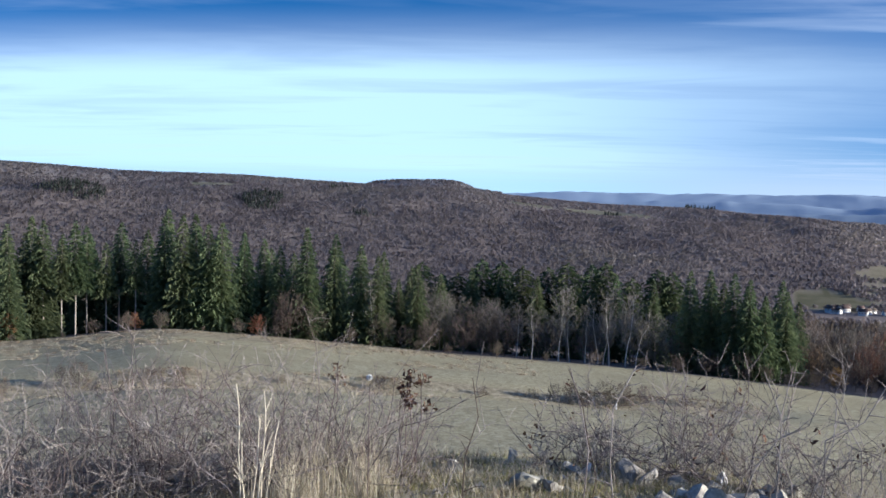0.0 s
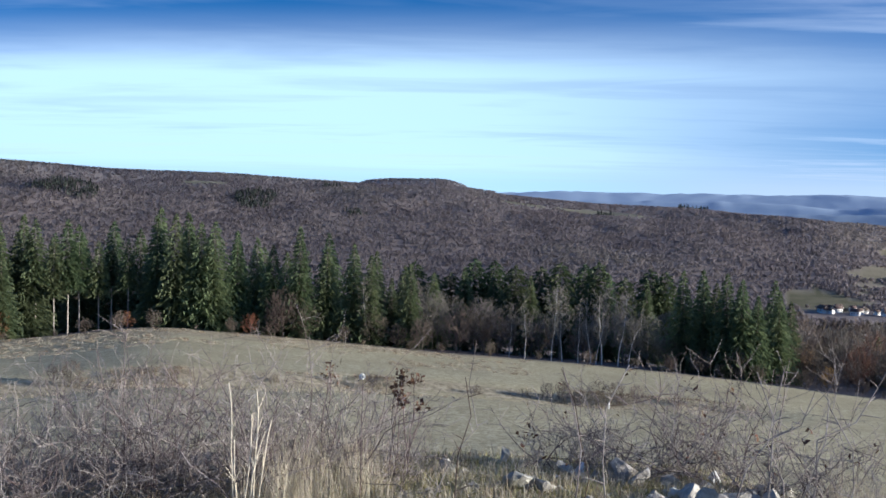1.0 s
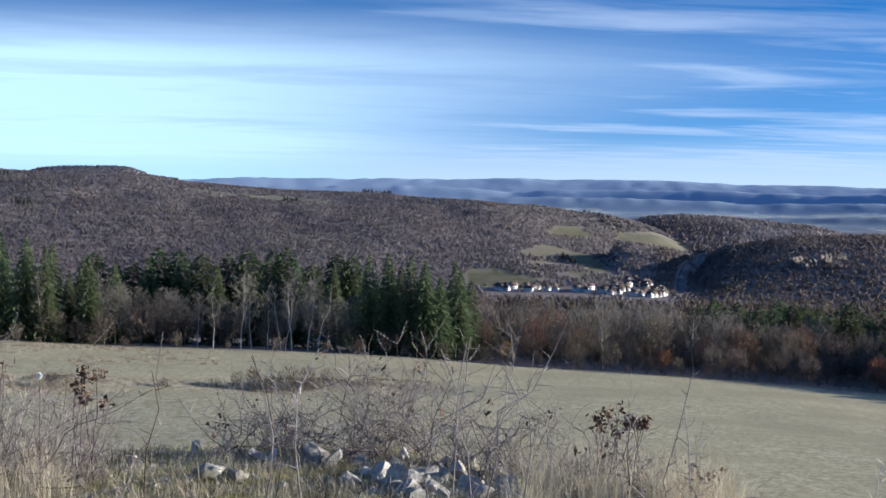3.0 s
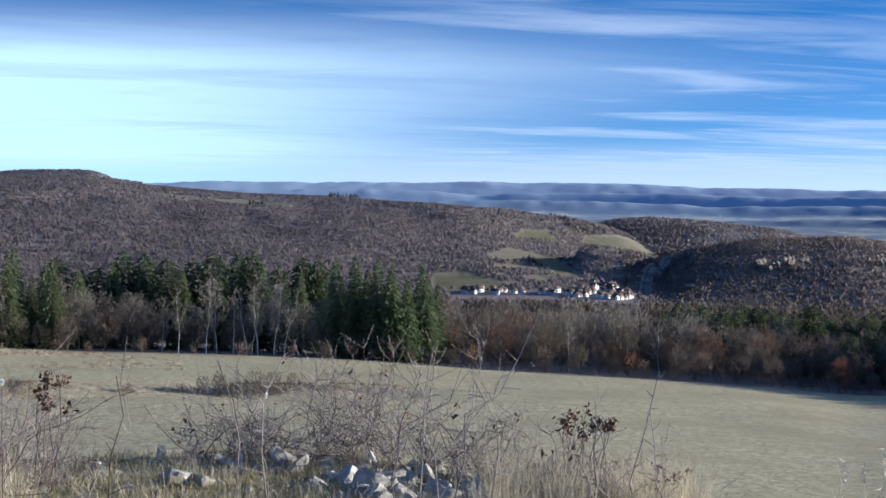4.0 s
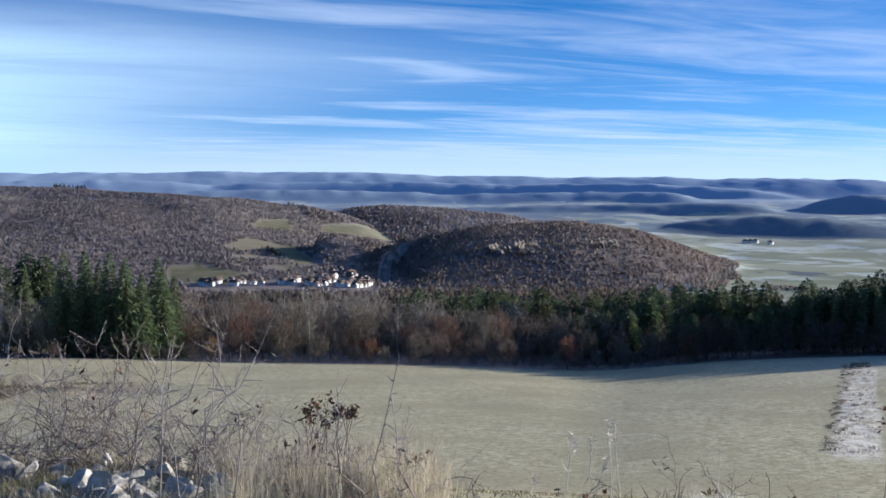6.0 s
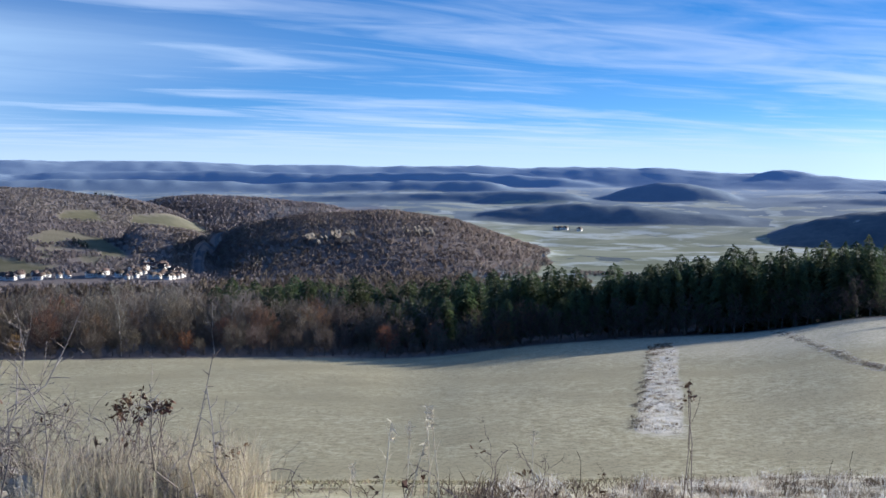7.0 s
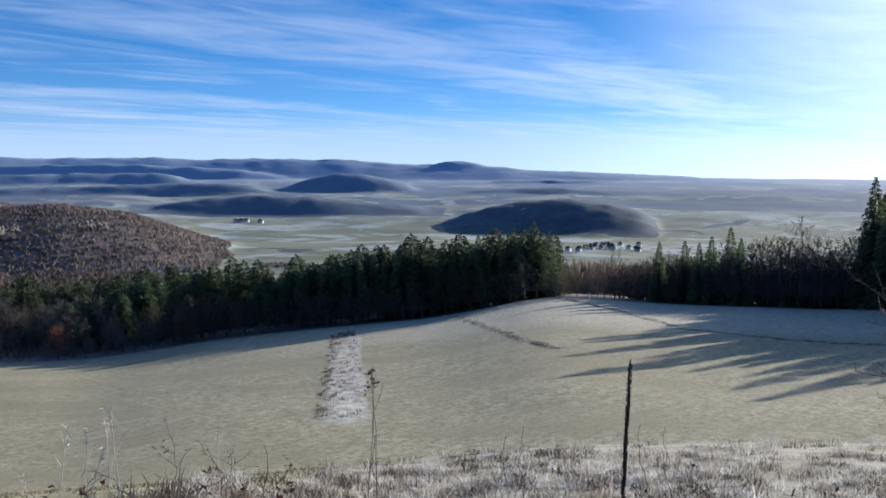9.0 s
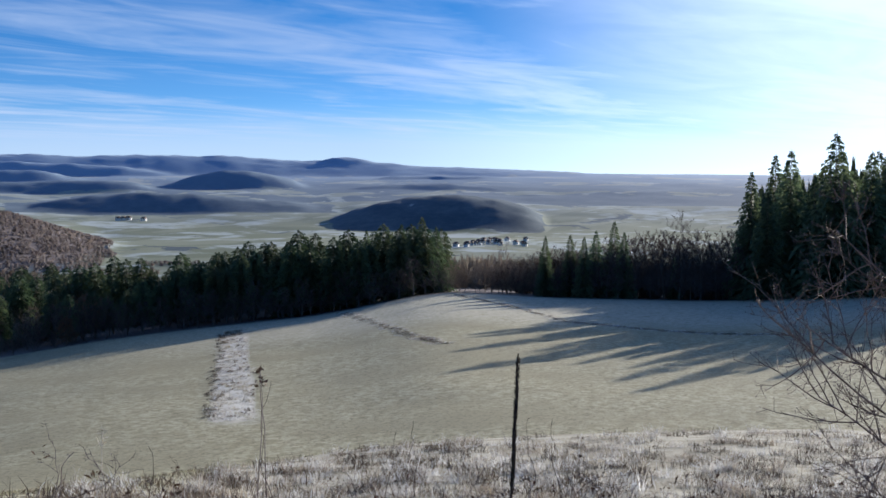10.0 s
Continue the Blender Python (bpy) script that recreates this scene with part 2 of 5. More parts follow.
M_FROST_GRASS = mat_two("frosted_grass", (0.50, 0.45, 0.38), (0.88, 0.87, 0.85), 3.0, 0.8, vary=0.25, island=True, c=(0.34, 0.27, 0.20), thin=0.35)
M_TURF = mat_two("meadow_turf", (0.25, 0.23, 0.14), (0.48, 0.44, 0.30), 2.0, 0.85, vary=0.3, island=True, thin=0.3)
M_STALK = mat_two("bleached_stalk", (0.62, 0.55, 0.42), (0.80, 0.73, 0.60), 9.0, 0.7)
M_SPIKE = mat_two("mullein_seed_spike", (0.035, 0.024, 0.018), (0.10, 0.07, 0.05), 40.0, 0.9, bump=0.6)
M_DEADLEAF = mat_two("dead_brown_leaves", (0.075, 0.040, 0.026), (0.160, 0.085, 0.052), 9.0, 0.85, vary=0.2, island=True)
M_MOSS = mat_two("mossy_turf", (0.20, 0.195, 0.075), (0.42, 0.385, 0.20), 7.0, 0.95, vary=0.35, island=True, thin=0.3)
M_WALL = mat_two("white_render", (0.74, 0.73, 0.70), (0.82, 0.81, 0.79), 0.3, 0.8)
M_ROOF = mat_two("roof_tiles", (0.07, 0.055, 0.05), (0.14, 0.095, 0.08), 1.0, 0.8, vary=0.3)
# asphalt taken darker and bluer for the shade in the side valley
M_ROAD = mat_two("asphalt", (0.06, 0.065, 0.075), (0.10, 0.11, 0.125), 0.2, 0.8)
M_DEADGRASS = mat_two("dead_grass", (0.12, 0.088, 0.062), (0.30, 0.23, 0.16), 5.0, 0.9, vary=0.3, island=True)
M_SPIKEWOOD = mat_two("dark_stem", (0.06, 0.04, 0.032), (0.13, 0.09, 0.07), 20.0, 0.85)
M_TREEBARK = mat_two("young_tree_bark", (0.12, 0.085, 0.07), (0.25, 0.19, 0.165), 12.0, 0.75)

# ---- mesh helpers ----
def mesh_from(name, verts, tris, mat, smoothed=False):
    verts, tris = np.asarray(verts, np.float32), np.asarray(tris, np.int32)
    me = bpy.data.meshes.new(name)
    me.vertices.add(len(verts))
    me.vertices.foreach_set("co", verts.ravel())
    k = tris.shape[1]
    me.loops.add(tris.size)
    me.loops.foreach_set("vertex_index", tris.ravel())
    me.polygons.add(len(tris))
    me.polygons.foreach_set("loop_start", np.arange(len(tris), dtype=np.int32) * k)
    me.polygons.foreach_set("loop_total", np.full(len(tris), k, np.int32))
    me.update(calc_edges=True)
    me.validate()
    if smoothed:
        me.polygons.foreach_set("use_smooth", np.ones(len(tris), bool))
    me.materials.append(mat)
    return me


class Pile:
    """Collects triangles."""
    def __init__(self):
        self.v, self.t, self.n = [], [], 0

    def add(self, verts, tris):
        verts = np.asarray(verts, float)
        self.v.append(verts)
        self.t.append(np.asarray(tris, int) + self.n)
        self.n += len(verts)

    def tube(self, pts, radii, sides=3):
        pts = np.asarray(pts, float)
        k = len(pts)
        d = np.gradient(pts, axis=0)
        d /= np.linalg.norm(d, axis=1, keepdims=True) + 1e-9
        ref = np.array([0.31, 0.17, 0.93]) if abs(d[0, 2]) < 0.9 else np.array([0.97, 0.2, 0.1])
        a = np.cross(d, ref)
        a /= np.linalg.norm(a, axis=1, keepdims=True) + 1e-9
        b = np.cross(d, a)
        ang = np.arange(sides) * 2 * math.pi / sides
        ring = pts[:, None] + np.asarray(radii)[:, None, None] * (np.cos(ang)[None, :, None] * a[:, None] + np.sin(ang)[None, :, None] * b[:, None])
        tri = []
        for i in range(k - 1):
            for j in range(sides):
                p, q = i * sides + j, i * sides + (j + 1) % sides
                tri += [(p, q, q + sides), (p, q + sides, p + sides)]
        self.add(ring.reshape(-1, 3), tri)

    def mesh(self, name, mat, smoothed=False):
        return mesh_from(name, np.concatenate(self.v), np.concatenate(self.t), mat, smoothed)

    def arrays(self):
        return np.concatenate(self.v), np.concatenate(self.t)


def part(name, data, parent, label=""):
    ob = new(name, data)
    ob.parent = parent
    if label:
        ob["label"] = label
    return ob


def lattice(ix, iy, seed):
    h = (ix.astype(np.int64) * 374761393 + iy.astype(np.int64) * 668265263 + seed * 1442695041) & 0xFFFFFFFF
    h = ((h ^ (h >> 13)) * 1274126177) & 0xFFFFFFFF
    return ((h ^ (h >> 16)) & 0xFFFF) / 65535.0


def vnoise(x, y, seed=0):
    x, y = np.asarray(x, float), np.asarray(y, float)
    ix, iy = np.floor(x), np.floor(y)
    fx, fy = x - ix, y - iy
    fx, fy = fx * fx * (3 - 2 * fx), fy * fy * (3 - 2 * fy)
    a, b = lattice(ix, iy, seed), lattice(ix + 1, iy, seed)
    c, d = lattice(ix, iy + 1, seed), lattice(ix + 1, iy + 1, seed)
    return (a + (b - a) * fx) * (1 - fy) + (c + (d - c) * fx) * fy


def fbm(x, y, scale, octaves=4, seed=0):
    out, amp, tot = 0.0, 1.0, 0.0
    for i in range(octaves):
        out = out + amp * (vnoise(x / scale, y / scale, seed + i) - 0.5)
        tot += amp
        amp, scale = amp * 0.5, scale * 0.5
    return 2 * out / tot


# ---- the land ----
def prof(az, table, width=1.5):
    """A profile over the compass, rounded a little."""
    xs, ys = zip(*table)
    return sum(np.interp(az + o * width, xs, ys) for o in (-1, -0.5, 0, 0.5, 1)) / 5


def step(v, lo, hi):
    t = np.clip((v - lo) / (hi - lo), 0, 1)
    return t * t * (3 - 2 * t)


def tand(deg):
    return np.tan(np.radians(deg))


WOOD_R = 235.0
FIELD_EDGE = [(-180, -7.0), (-40, -7.6), (-20, -7.75), (-14, -7.2), (0, -8.4), (12, -8.95), (21, -9.5), (30, -9.7), (39, -9.9), (46, -9.05), (56, -8.2), (62, -7.0), (68, -7.3), (76, -7.25), (82, -6.7), (100, -6.4), (180, -7.0)]
BEECH_HILL = [(-180, 0.3), (-40, 0.91), (-21, 0.71), (-16.3, 0.41), (-10.3, 0.34), (-6.4, 0.12), (-3.8, 0.01), (1.6, -0.24), (3.3, -0.41), (8, -0.76), (13, -0.86), (18, -1.35), (20.3, -1.39), (24.7, -1.94), (26.5, -2.32), (27.6, -2.77), (28.6, -3.47), (29.5, -5.47), (31, -6.99), (120, -7.0), (180, 0.3)]
QUARRY_HILL = [(26, -7.02), (28.2, -5.42), (29.3, -4.02), (30, -3.32), (33.4, -2.7), (37.8, -2.5), (41, -2.92), (45, -4.27), (47.5, -4.82), (49, -5.62), (51, -7.02)]
BACK_RIDGE = [(23.5, -4.0), (25, -2.3), (26.5, -1.85), (28, -1.72), (31, -1.85), (34.5, -2.2), (37, -2.9), (38.5, -4.5)]
SPUR = [(23.9, -6), (24.3, -3.7), (24.8, -3.15), (25.7, -3.12), (27, -3.3), (28.4, -3.6), (29.0, -4.3), (29.3, -6)]
# low wooded hills of the plain: crest over the compass, distance, depth in front and behind
PLAIN_HILLS = [
    ([(40.3, -3.6), (42, -2.5), (44, -2.2), (47, -1.99), (50, -2.1), (53, -2.35), (55.5, -2.6), (57.2, -3.4)], 3120, 200, 200),
    ([(55.8, -4.2), (57.3, -3.0), (59.5, -2.42), (62.3, -2.12), (64.5, -2.25), (66.5, -2.7), (68, -4)], 2760, 330, 240),
    ([(64, -3), (66, -2.4), (68.5, -2.42), (72, -2.55), (77, -2.7), (83, -3.0), (88, -3.4)], 3350, 190, 200),
    ([(47.2, -2.4), (49.1, -1.3), (50.5, -0.99), (51.8, -0.89), (53.2, -1.06), (54.9, -1.5), (56.4, -2.4)], 3800, 210, 200),
    ([(29.5, -2.6), (32, -1.75), (36, -1.62), (40, -1.5), (44, -1.35), (47, -1.5), (50, -2.6)], 3640, 170, 160),
    ([(55, -2.6), (57.5, -1.75), (61, -1.55), (65, -1.68), (70, -1.9), (76, -2.2), (82, -2.8)], 3700, 170, 160),
    ([(14, -1.6), (18, -0.95), (24, -0.9), (29, -1.02), (34, -1.0), (39, -0.9), (43, -1.0), (47, -1.7)], 4080, 170, 170),
    ([(56, -2.2), (59, -1.25), (64, -1.15), (68, -1.35), (74, -1.6), (80, -2.2)], 4120, 150, 150),
    ([(3, -1.2), (8, -0.52), (14, -0.5), (20, -0.62), (27, -0.45), (33, -0.55), (40, -0.5), (46, -0.62), (49, -1.2)], 4380, 150, 120),
]
FAR_RIDGE = [(-180, -1.2), (-60, -0.6), (-10, -0.3), (2, -0.25), (6, -0.13), (21, 0.02), (30, -0.1), (36, -0.18), (44, -0.16), (49, -0.2), (53, -0.3), (60, -0.64), (66, -0.85), (75, -1.2), (90, -1.25), (180, -1.2)]


def polar(x, y):
    return np.degrees(np.arctan2(x, y)), np.hypot(x, y)


def brow_radius(az):
    return prof(az, [(-180, 14), (-90, 8), (-30, 7.4), (14, 7.2), (24, 5.8), (44, 6.0), (50, 12), (56, 19), (82, 26), (110, 24), (180, 14)])


def near_slope(az):
    """Fall of the near ground, from the dip of its brow under the eye."""
    dip = prof(az, [(-180, -12.5), (-90, -12.3), (-30, -12.3), (14, -12.6), (24, -15.6), (44, -16.2), (50, -15.0), (56, -14.1), (62, -13.5), (82, -12.1), (110, -12.0), (180, -12.5)])
    return np.maximum(0, tand(-dip) - EYE / brow_radius(az))


def land(x, y):
    """Height of the ground at x, y."""
    x, y = np.asarray(x, float), np.asarray(y, float)
    az, r = polar(x, y)
    rb, g = brow_radius(az), near_slope(az)
    zb = -g * rb
    near = -(0.08 + (g - 0.08) * step(r, 1.5, 4.5)) * r + 0.05 * fbm(x, y, 1.6, 3, 5) * step(r, 0.5, 3)
    line = zb - (r - rb) * (zb + 18.4) / (70 - rb)
    d235 = -WOOD_R * tand(prof(az, FIELD_EDGE))
    field = EYE - 20 - (d235 - 20) * (r - 70) / (WOOD_R - 70)
    k = 0.25 + 0.5 * step(r, 7, 30)
    hill = np.where(r < 70, line, field)
    z = -k * np.logaddexp(-near / k, -hill / k)
    z = np.where(r > 60, hill, z)
    z = z + 0.35 * fbm(x, y, 24, 3, 9) * step(r, 30, 90) * (1 - step(r, 200, 235))
    # terrace bank across the meadow
    bank_r = 158 + 10 * np.sin(np.radians(az * 3)) + 4 * fbm(x, y, 40, 2, 3)
    z = z + 1.9 * (step(r, bank_r - 3, bank_r + 1) - step(r, bank_r - 24, bank_r - 3)) * (1 - step(az, 13, 20)) * step(r, 100, 130)
    if r.max() < WOOD_R:
        return z
    # wooded slope down into the valley
    wood = EYE - d235 - 0.112 * (r - WOOD_R)
    z = np.where(r > WOOD_R, wood, z)
    floor = -160 - 10 * step(r, 1900, 2400) + 85 * step(r, 2300, 4700) + 5 * fbm(x, y, 260, 3, 2)
    z = np.where(r > WOOD_R, np.maximum(z, floor), z)
    if r.max() < 1000:
        return z

    def ridge(table, rr, front, back, z, relief=30):
        sel = (r > rr - front) & (r > WOOD_R + 150) & (az > table[0][0] - 1) & (az < table[-1][0] + 1)
        if not sel.any():
            return z
        a, q, fl = az[sel], r[sel], floor[sel]
        top = EYE + rr * tand(prof(a, table, 0.5))
        if rr > 4000:
            top = top + 0.0022 * rr * fbm(a * 0.9, 0.0 * a + rr, 2.2, 3, 61)
        s = np.where(q < rr, step(q, rr - front, rr), 1 - 0.8 * step(q, rr, rr + back))
        h = fl + (top - fl) * s
        if 2500 < rr and front < 400:
            h = h + (5 * fbm(x[sel], y[sel], 260, 3, 33) + 3.5 * fbm(x[sel], y[sel], 34, 2, 34)) * s
        if rr < 3000:
            h = h + relief * fbm(x[sel], y[sel], 520, 4, 4) * s * (1 - np.exp(-((q - rr) / 180) ** 2))
        out = z.copy()
        out[sel] = np.where(top > fl, np.maximum(z[sel], h), z[sel])
        return out
    z = ridge(BEECH_HILL, 2900, 1450, 900, z, 48)
    z = ridge([(-6, -2), (-4, 0.1), (-2.7, 0.27), (0.2, 0.33), (1.1, 0.2), (1.9, -0.2), (3, -2)], 3250, 700, 500, z)
    z = ridge(QUARRY_HILL, 2050, 560, 700, z)
    z = ridge(BACK_RIDGE, 3100, 520, 300, z)
    z = ridge(SPUR, 2060, 230, 160, z)
    z = np.where(r > 2200, z + 10 * np.maximum(0, fbm(x, y, 900, 3, 21)) * step(r, 2300, 3000), z)
    for table, rr, front, back in PLAIN_HILLS:
        z = ridge(table, rr, front, back, z)
    z = ridge(FAR_RIDGE, 4650, 390, 200, z)
    z = ridge([(52, -2), (54.6, -0.9), (56.2, -0.26), (57.2, -0.19), (58.6, -0.5), (62, -2)], 4640, 260, 200, z)
    return z


def land_z(x, y):
    return float(land(np.array([x]), np.array([y]))[0])


def at(az, r):
    a = radians(az)
    return r * math.sin(a), r * math.cos(a)


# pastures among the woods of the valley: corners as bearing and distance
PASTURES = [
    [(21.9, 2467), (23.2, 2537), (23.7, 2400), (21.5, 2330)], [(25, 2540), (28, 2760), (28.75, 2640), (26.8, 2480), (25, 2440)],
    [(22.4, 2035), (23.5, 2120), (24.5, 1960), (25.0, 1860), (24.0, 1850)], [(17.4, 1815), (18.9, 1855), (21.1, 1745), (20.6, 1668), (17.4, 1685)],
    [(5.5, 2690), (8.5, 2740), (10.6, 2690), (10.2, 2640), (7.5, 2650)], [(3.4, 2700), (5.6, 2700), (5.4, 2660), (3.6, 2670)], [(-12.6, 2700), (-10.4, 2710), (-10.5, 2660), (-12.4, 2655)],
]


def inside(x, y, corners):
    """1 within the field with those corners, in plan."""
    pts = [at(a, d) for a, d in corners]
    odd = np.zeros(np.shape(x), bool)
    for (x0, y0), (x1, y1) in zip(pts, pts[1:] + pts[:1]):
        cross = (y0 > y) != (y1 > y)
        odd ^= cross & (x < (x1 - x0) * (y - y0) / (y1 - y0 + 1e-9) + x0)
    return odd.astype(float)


def masks(x, y):
    az, r = polar(x, y)
    rb = brow_radius(az)
    edge = rb * (1.0 + 0.12 * fbm(x, y, 3.0, 2, 8))
    rough = 1 - step(r, edge * 0.92, edge * 1.1)
    bank_r = 158 + 10 * np.sin(np.radians(az * 3)) + 4 * fbm(x, y, 40, 2, 3)
    rough = np.maximum(rough, (np.exp(-((r - bank_r + 1) / 3.4) ** 2) * (1 - step(az, 13, 20))))
    rough = np.maximum(rough, step(r + 10 * fbm(x, y, 12, 3, 15), WOOD_R - 9 - 26 * (1 - step(az, -8, 6)), WOOD_R - 3) * (1 - step(az, 34, 42)))
    # uncut strip running down the meadow
    px, py = at(51.5, 94)
    qx, qy = at(51.6, 205)
    ux, uy = (qx - px) / math.hypot(qx - px, qy - py), (qy - py) / math.hypot(qx - px, qy - py)
    al, ac = (x - px) * ux + (y - py) * uy, (x - px) * uy - (y - py) * ux
    strip = step(al, -1, 0.5) * (1 - step(al, 100, 110)) * (1 - step(np.abs(ac), 1.7, 2.2))
    rough = np.maximum(rough, strip)
    frost = np.maximum(strip, 0.3 * step(az, 44, 54) * (1 - step(az, 110, 150)) * step(r, 2, 5) * (1 - step(r, rb * 1.0, rb * 1.15)))
    frost = np.maximum(frost, (0.32 + 0.1 * step(az, 56, 64)) * step(r, 160, 190) * step(az, 44, 56) * (1 - step(r, WOOD_R, WOOD_R + 30)))
    wood = step(r, WOOD_R - 4, WOOD_R + 2)
    plain = step(r, 2150, 2350) * step(az, 29.5, 32)
    plain = np.maximum(plain, step(r, 3250, 3450))
    plain = np.maximum(plain, step(r, 900, 1000) * step(az, 46.3, 48))
    plain = np.maximum(plain, step(az, 40, 42) * step(r, 1200, 1300) * (1 - step(land(x, y), -158, -153)))
    plain = plain * (1 - step(az, 23.5, 24.5) * (1 - step(az, 37, 38.2)) * step(r, 2600, 2700) * (1 - step(r, 3240, 3400)))
    hilly = np.zeros_like(r)
    for table, rr, front, back in PLAIN_HILLS:
        a0, a1 = table[0][0], table[-1][0]
        side = step(az, a0 + 0.3, a0 + 1.2) * (1 - step(az, a1 - 1.2, a1 - 0.3))
        ragged = 45 * fbm(x, y, 160, 3, 23)
        hilly = np.maximum(hilly, side * step(r + ragged, rr - front * (0.95 if rr < 3400 else 0.72), rr - front * (0.78 if rr < 3400 else 0.5)) * (1 - step(r + ragged, rr + back * 0.3, rr + back * 0.6)))
    open_land = np.exp(-(((az - 60) / 22) ** 2) - ((r - 2450) / 420) ** 2)
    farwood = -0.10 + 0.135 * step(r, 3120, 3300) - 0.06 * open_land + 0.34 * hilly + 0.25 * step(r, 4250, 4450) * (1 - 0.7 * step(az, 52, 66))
    # strength of the painted haze, growing with distance
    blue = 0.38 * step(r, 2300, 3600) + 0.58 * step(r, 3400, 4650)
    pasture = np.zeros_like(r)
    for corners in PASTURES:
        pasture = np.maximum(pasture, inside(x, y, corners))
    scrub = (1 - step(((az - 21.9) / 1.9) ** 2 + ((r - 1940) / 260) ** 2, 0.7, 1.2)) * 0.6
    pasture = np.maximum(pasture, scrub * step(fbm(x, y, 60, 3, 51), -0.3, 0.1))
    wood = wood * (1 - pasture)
    return {"rough": rough * (1 - wood) * (1 - plain), "frost": frost, "wood": wood, "plain": plain * (1 - pasture), "farwood": farwood, "blue": blue, "pasture": pasture}


def build_land():
    azs = np.concatenate([np.arange(-180, -28, 4.0), np.arange(-28, 92, 0.3), np.arange(92, 180, 4.0)])
    rs = np.concatenate([[0.0], np.geomspace(0.3, 4900, 310)])
    rs = np.sort(np.concatenate([rs, np.linspace(WOOD_R - 8, WOOD_R + 4, 7), np.linspace(2303, 4697, 110)]))
    A, Rr = np.meshgrid(np.radians(azs), rs[1:], indexing="ij")
    X, Y = Rr * np.sin(A), Rr * np.cos(A)
    Z = land(X, Y)
    na, nr = X.shape
    idx = np.arange(na * nr).reshape(na, nr)
    nxt = np.roll(idx, -1, axis=0)
    quads = np.stack([idx[:, :-1], nxt[:, :-1], nxt[:, 1:], idx[:, 1:]], -1).reshape(-1, 4)[:, ::-1]
    X[:, 0], Y[:, 0], Z[:, 0] = 0, 0, 0  # closed under the eye
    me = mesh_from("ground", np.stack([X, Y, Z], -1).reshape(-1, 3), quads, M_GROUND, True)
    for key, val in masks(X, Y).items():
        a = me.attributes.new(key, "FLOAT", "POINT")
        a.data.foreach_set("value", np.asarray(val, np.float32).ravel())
    ob = new("ground", me)
    tagged(ob, "dry winter meadow hillside with woods, valley and hazy plain", "ground", kind="structure")


build_land()


# ---- trees ----
def spruce_arrays(rng, height=20.0, spread=3.2, base=0.06, whorls=40, per=15, power=0.85):
    """Crown of drooping boughs in whorls, each bough a ragged fan of needle sprays."""
    V, T = [], []
    n = 0
    for w in range(whorls):
        f = w / (whorls - 1)
        z = height * (base + (0.985 - base) * f ** 0.95)
        ln = spread * (1 - f) ** power * rng.uniform(0.88, 1.1) + 0.22
        count = max(4, int(per * (1 - 0.45 * f)))
        for b in range(count):
            a = 2 * math.pi * (b + rng.uniform(-0.35, 0.35)) / count + w * 1.3
            l = ln * rng.uniform(0.72, 1.12)
            dz = rng.uniform(-0.5, 0.5) * height / whorls
            droop = rng.uniform(0.15, 0.45) * (1 - 0.6 * f)
            ca, sa = math.cos(a), math.sin(a)
            lift = 0.12 * l
            hw = 0.10 * l + 0.07
            zz = z + dz
            pm = (ca * l * 0.5, sa * l * 0.5, zz - droop * l * 0.35 + lift)
            pe = (ca * l, sa * l, zz - droop * l + 0.5 * lift)
            V += [(-sa * hw, ca * hw, zz), (sa * hw, -ca * hw, zz), pe]
            T.append((n, n + 1, n + 2))
            n += 3
            for k in range(4):
                g = 0.3 + 0.7 * (k + rng.uniform()) / 4
                bx, by, bz = (pm[0] * 2 * g, pm[1] * 2 * g, zz + (pm[2] - zz) * 2 * g) if g < 0.5 else tuple(pm[q] + (pe[q] - pm[q]) * (2 * g - 1) for q in range(3))
                sl = (0.18 * l + 0.3) * rng.uniform(0.7, 1.3)
                sd = rng.uniform(-1.0, 1.0)
                tx, ty, tz = bx + ca * sl * 0.45 - sa * sl * sd, by + sa * sl * 0.45 + ca * sl * sd, bz - sl * rng.uniform(0.35, 0.9)
                w2 = 0.16 + 0.035 * l
                V += [(bx - ca * w2, by - sa * w2, bz), (bx + ca * w2, by + sa * w2, bz + 0.03), (tx, ty, tz)]
                T.append((n, n + 1, n + 2))
                n += 3
    V += [(0.12, 0, height * 0.95), (-0.06, 0.1, height * 0.95), (-0.06, -0.1, height * 0.95), (0, 0, height * 1.02)]
    T += [(n, n + 1, n + 3), (n + 1, n + 2, n + 3), (n + 2, n, n + 3)]
    return np.array(V), np.array(T)


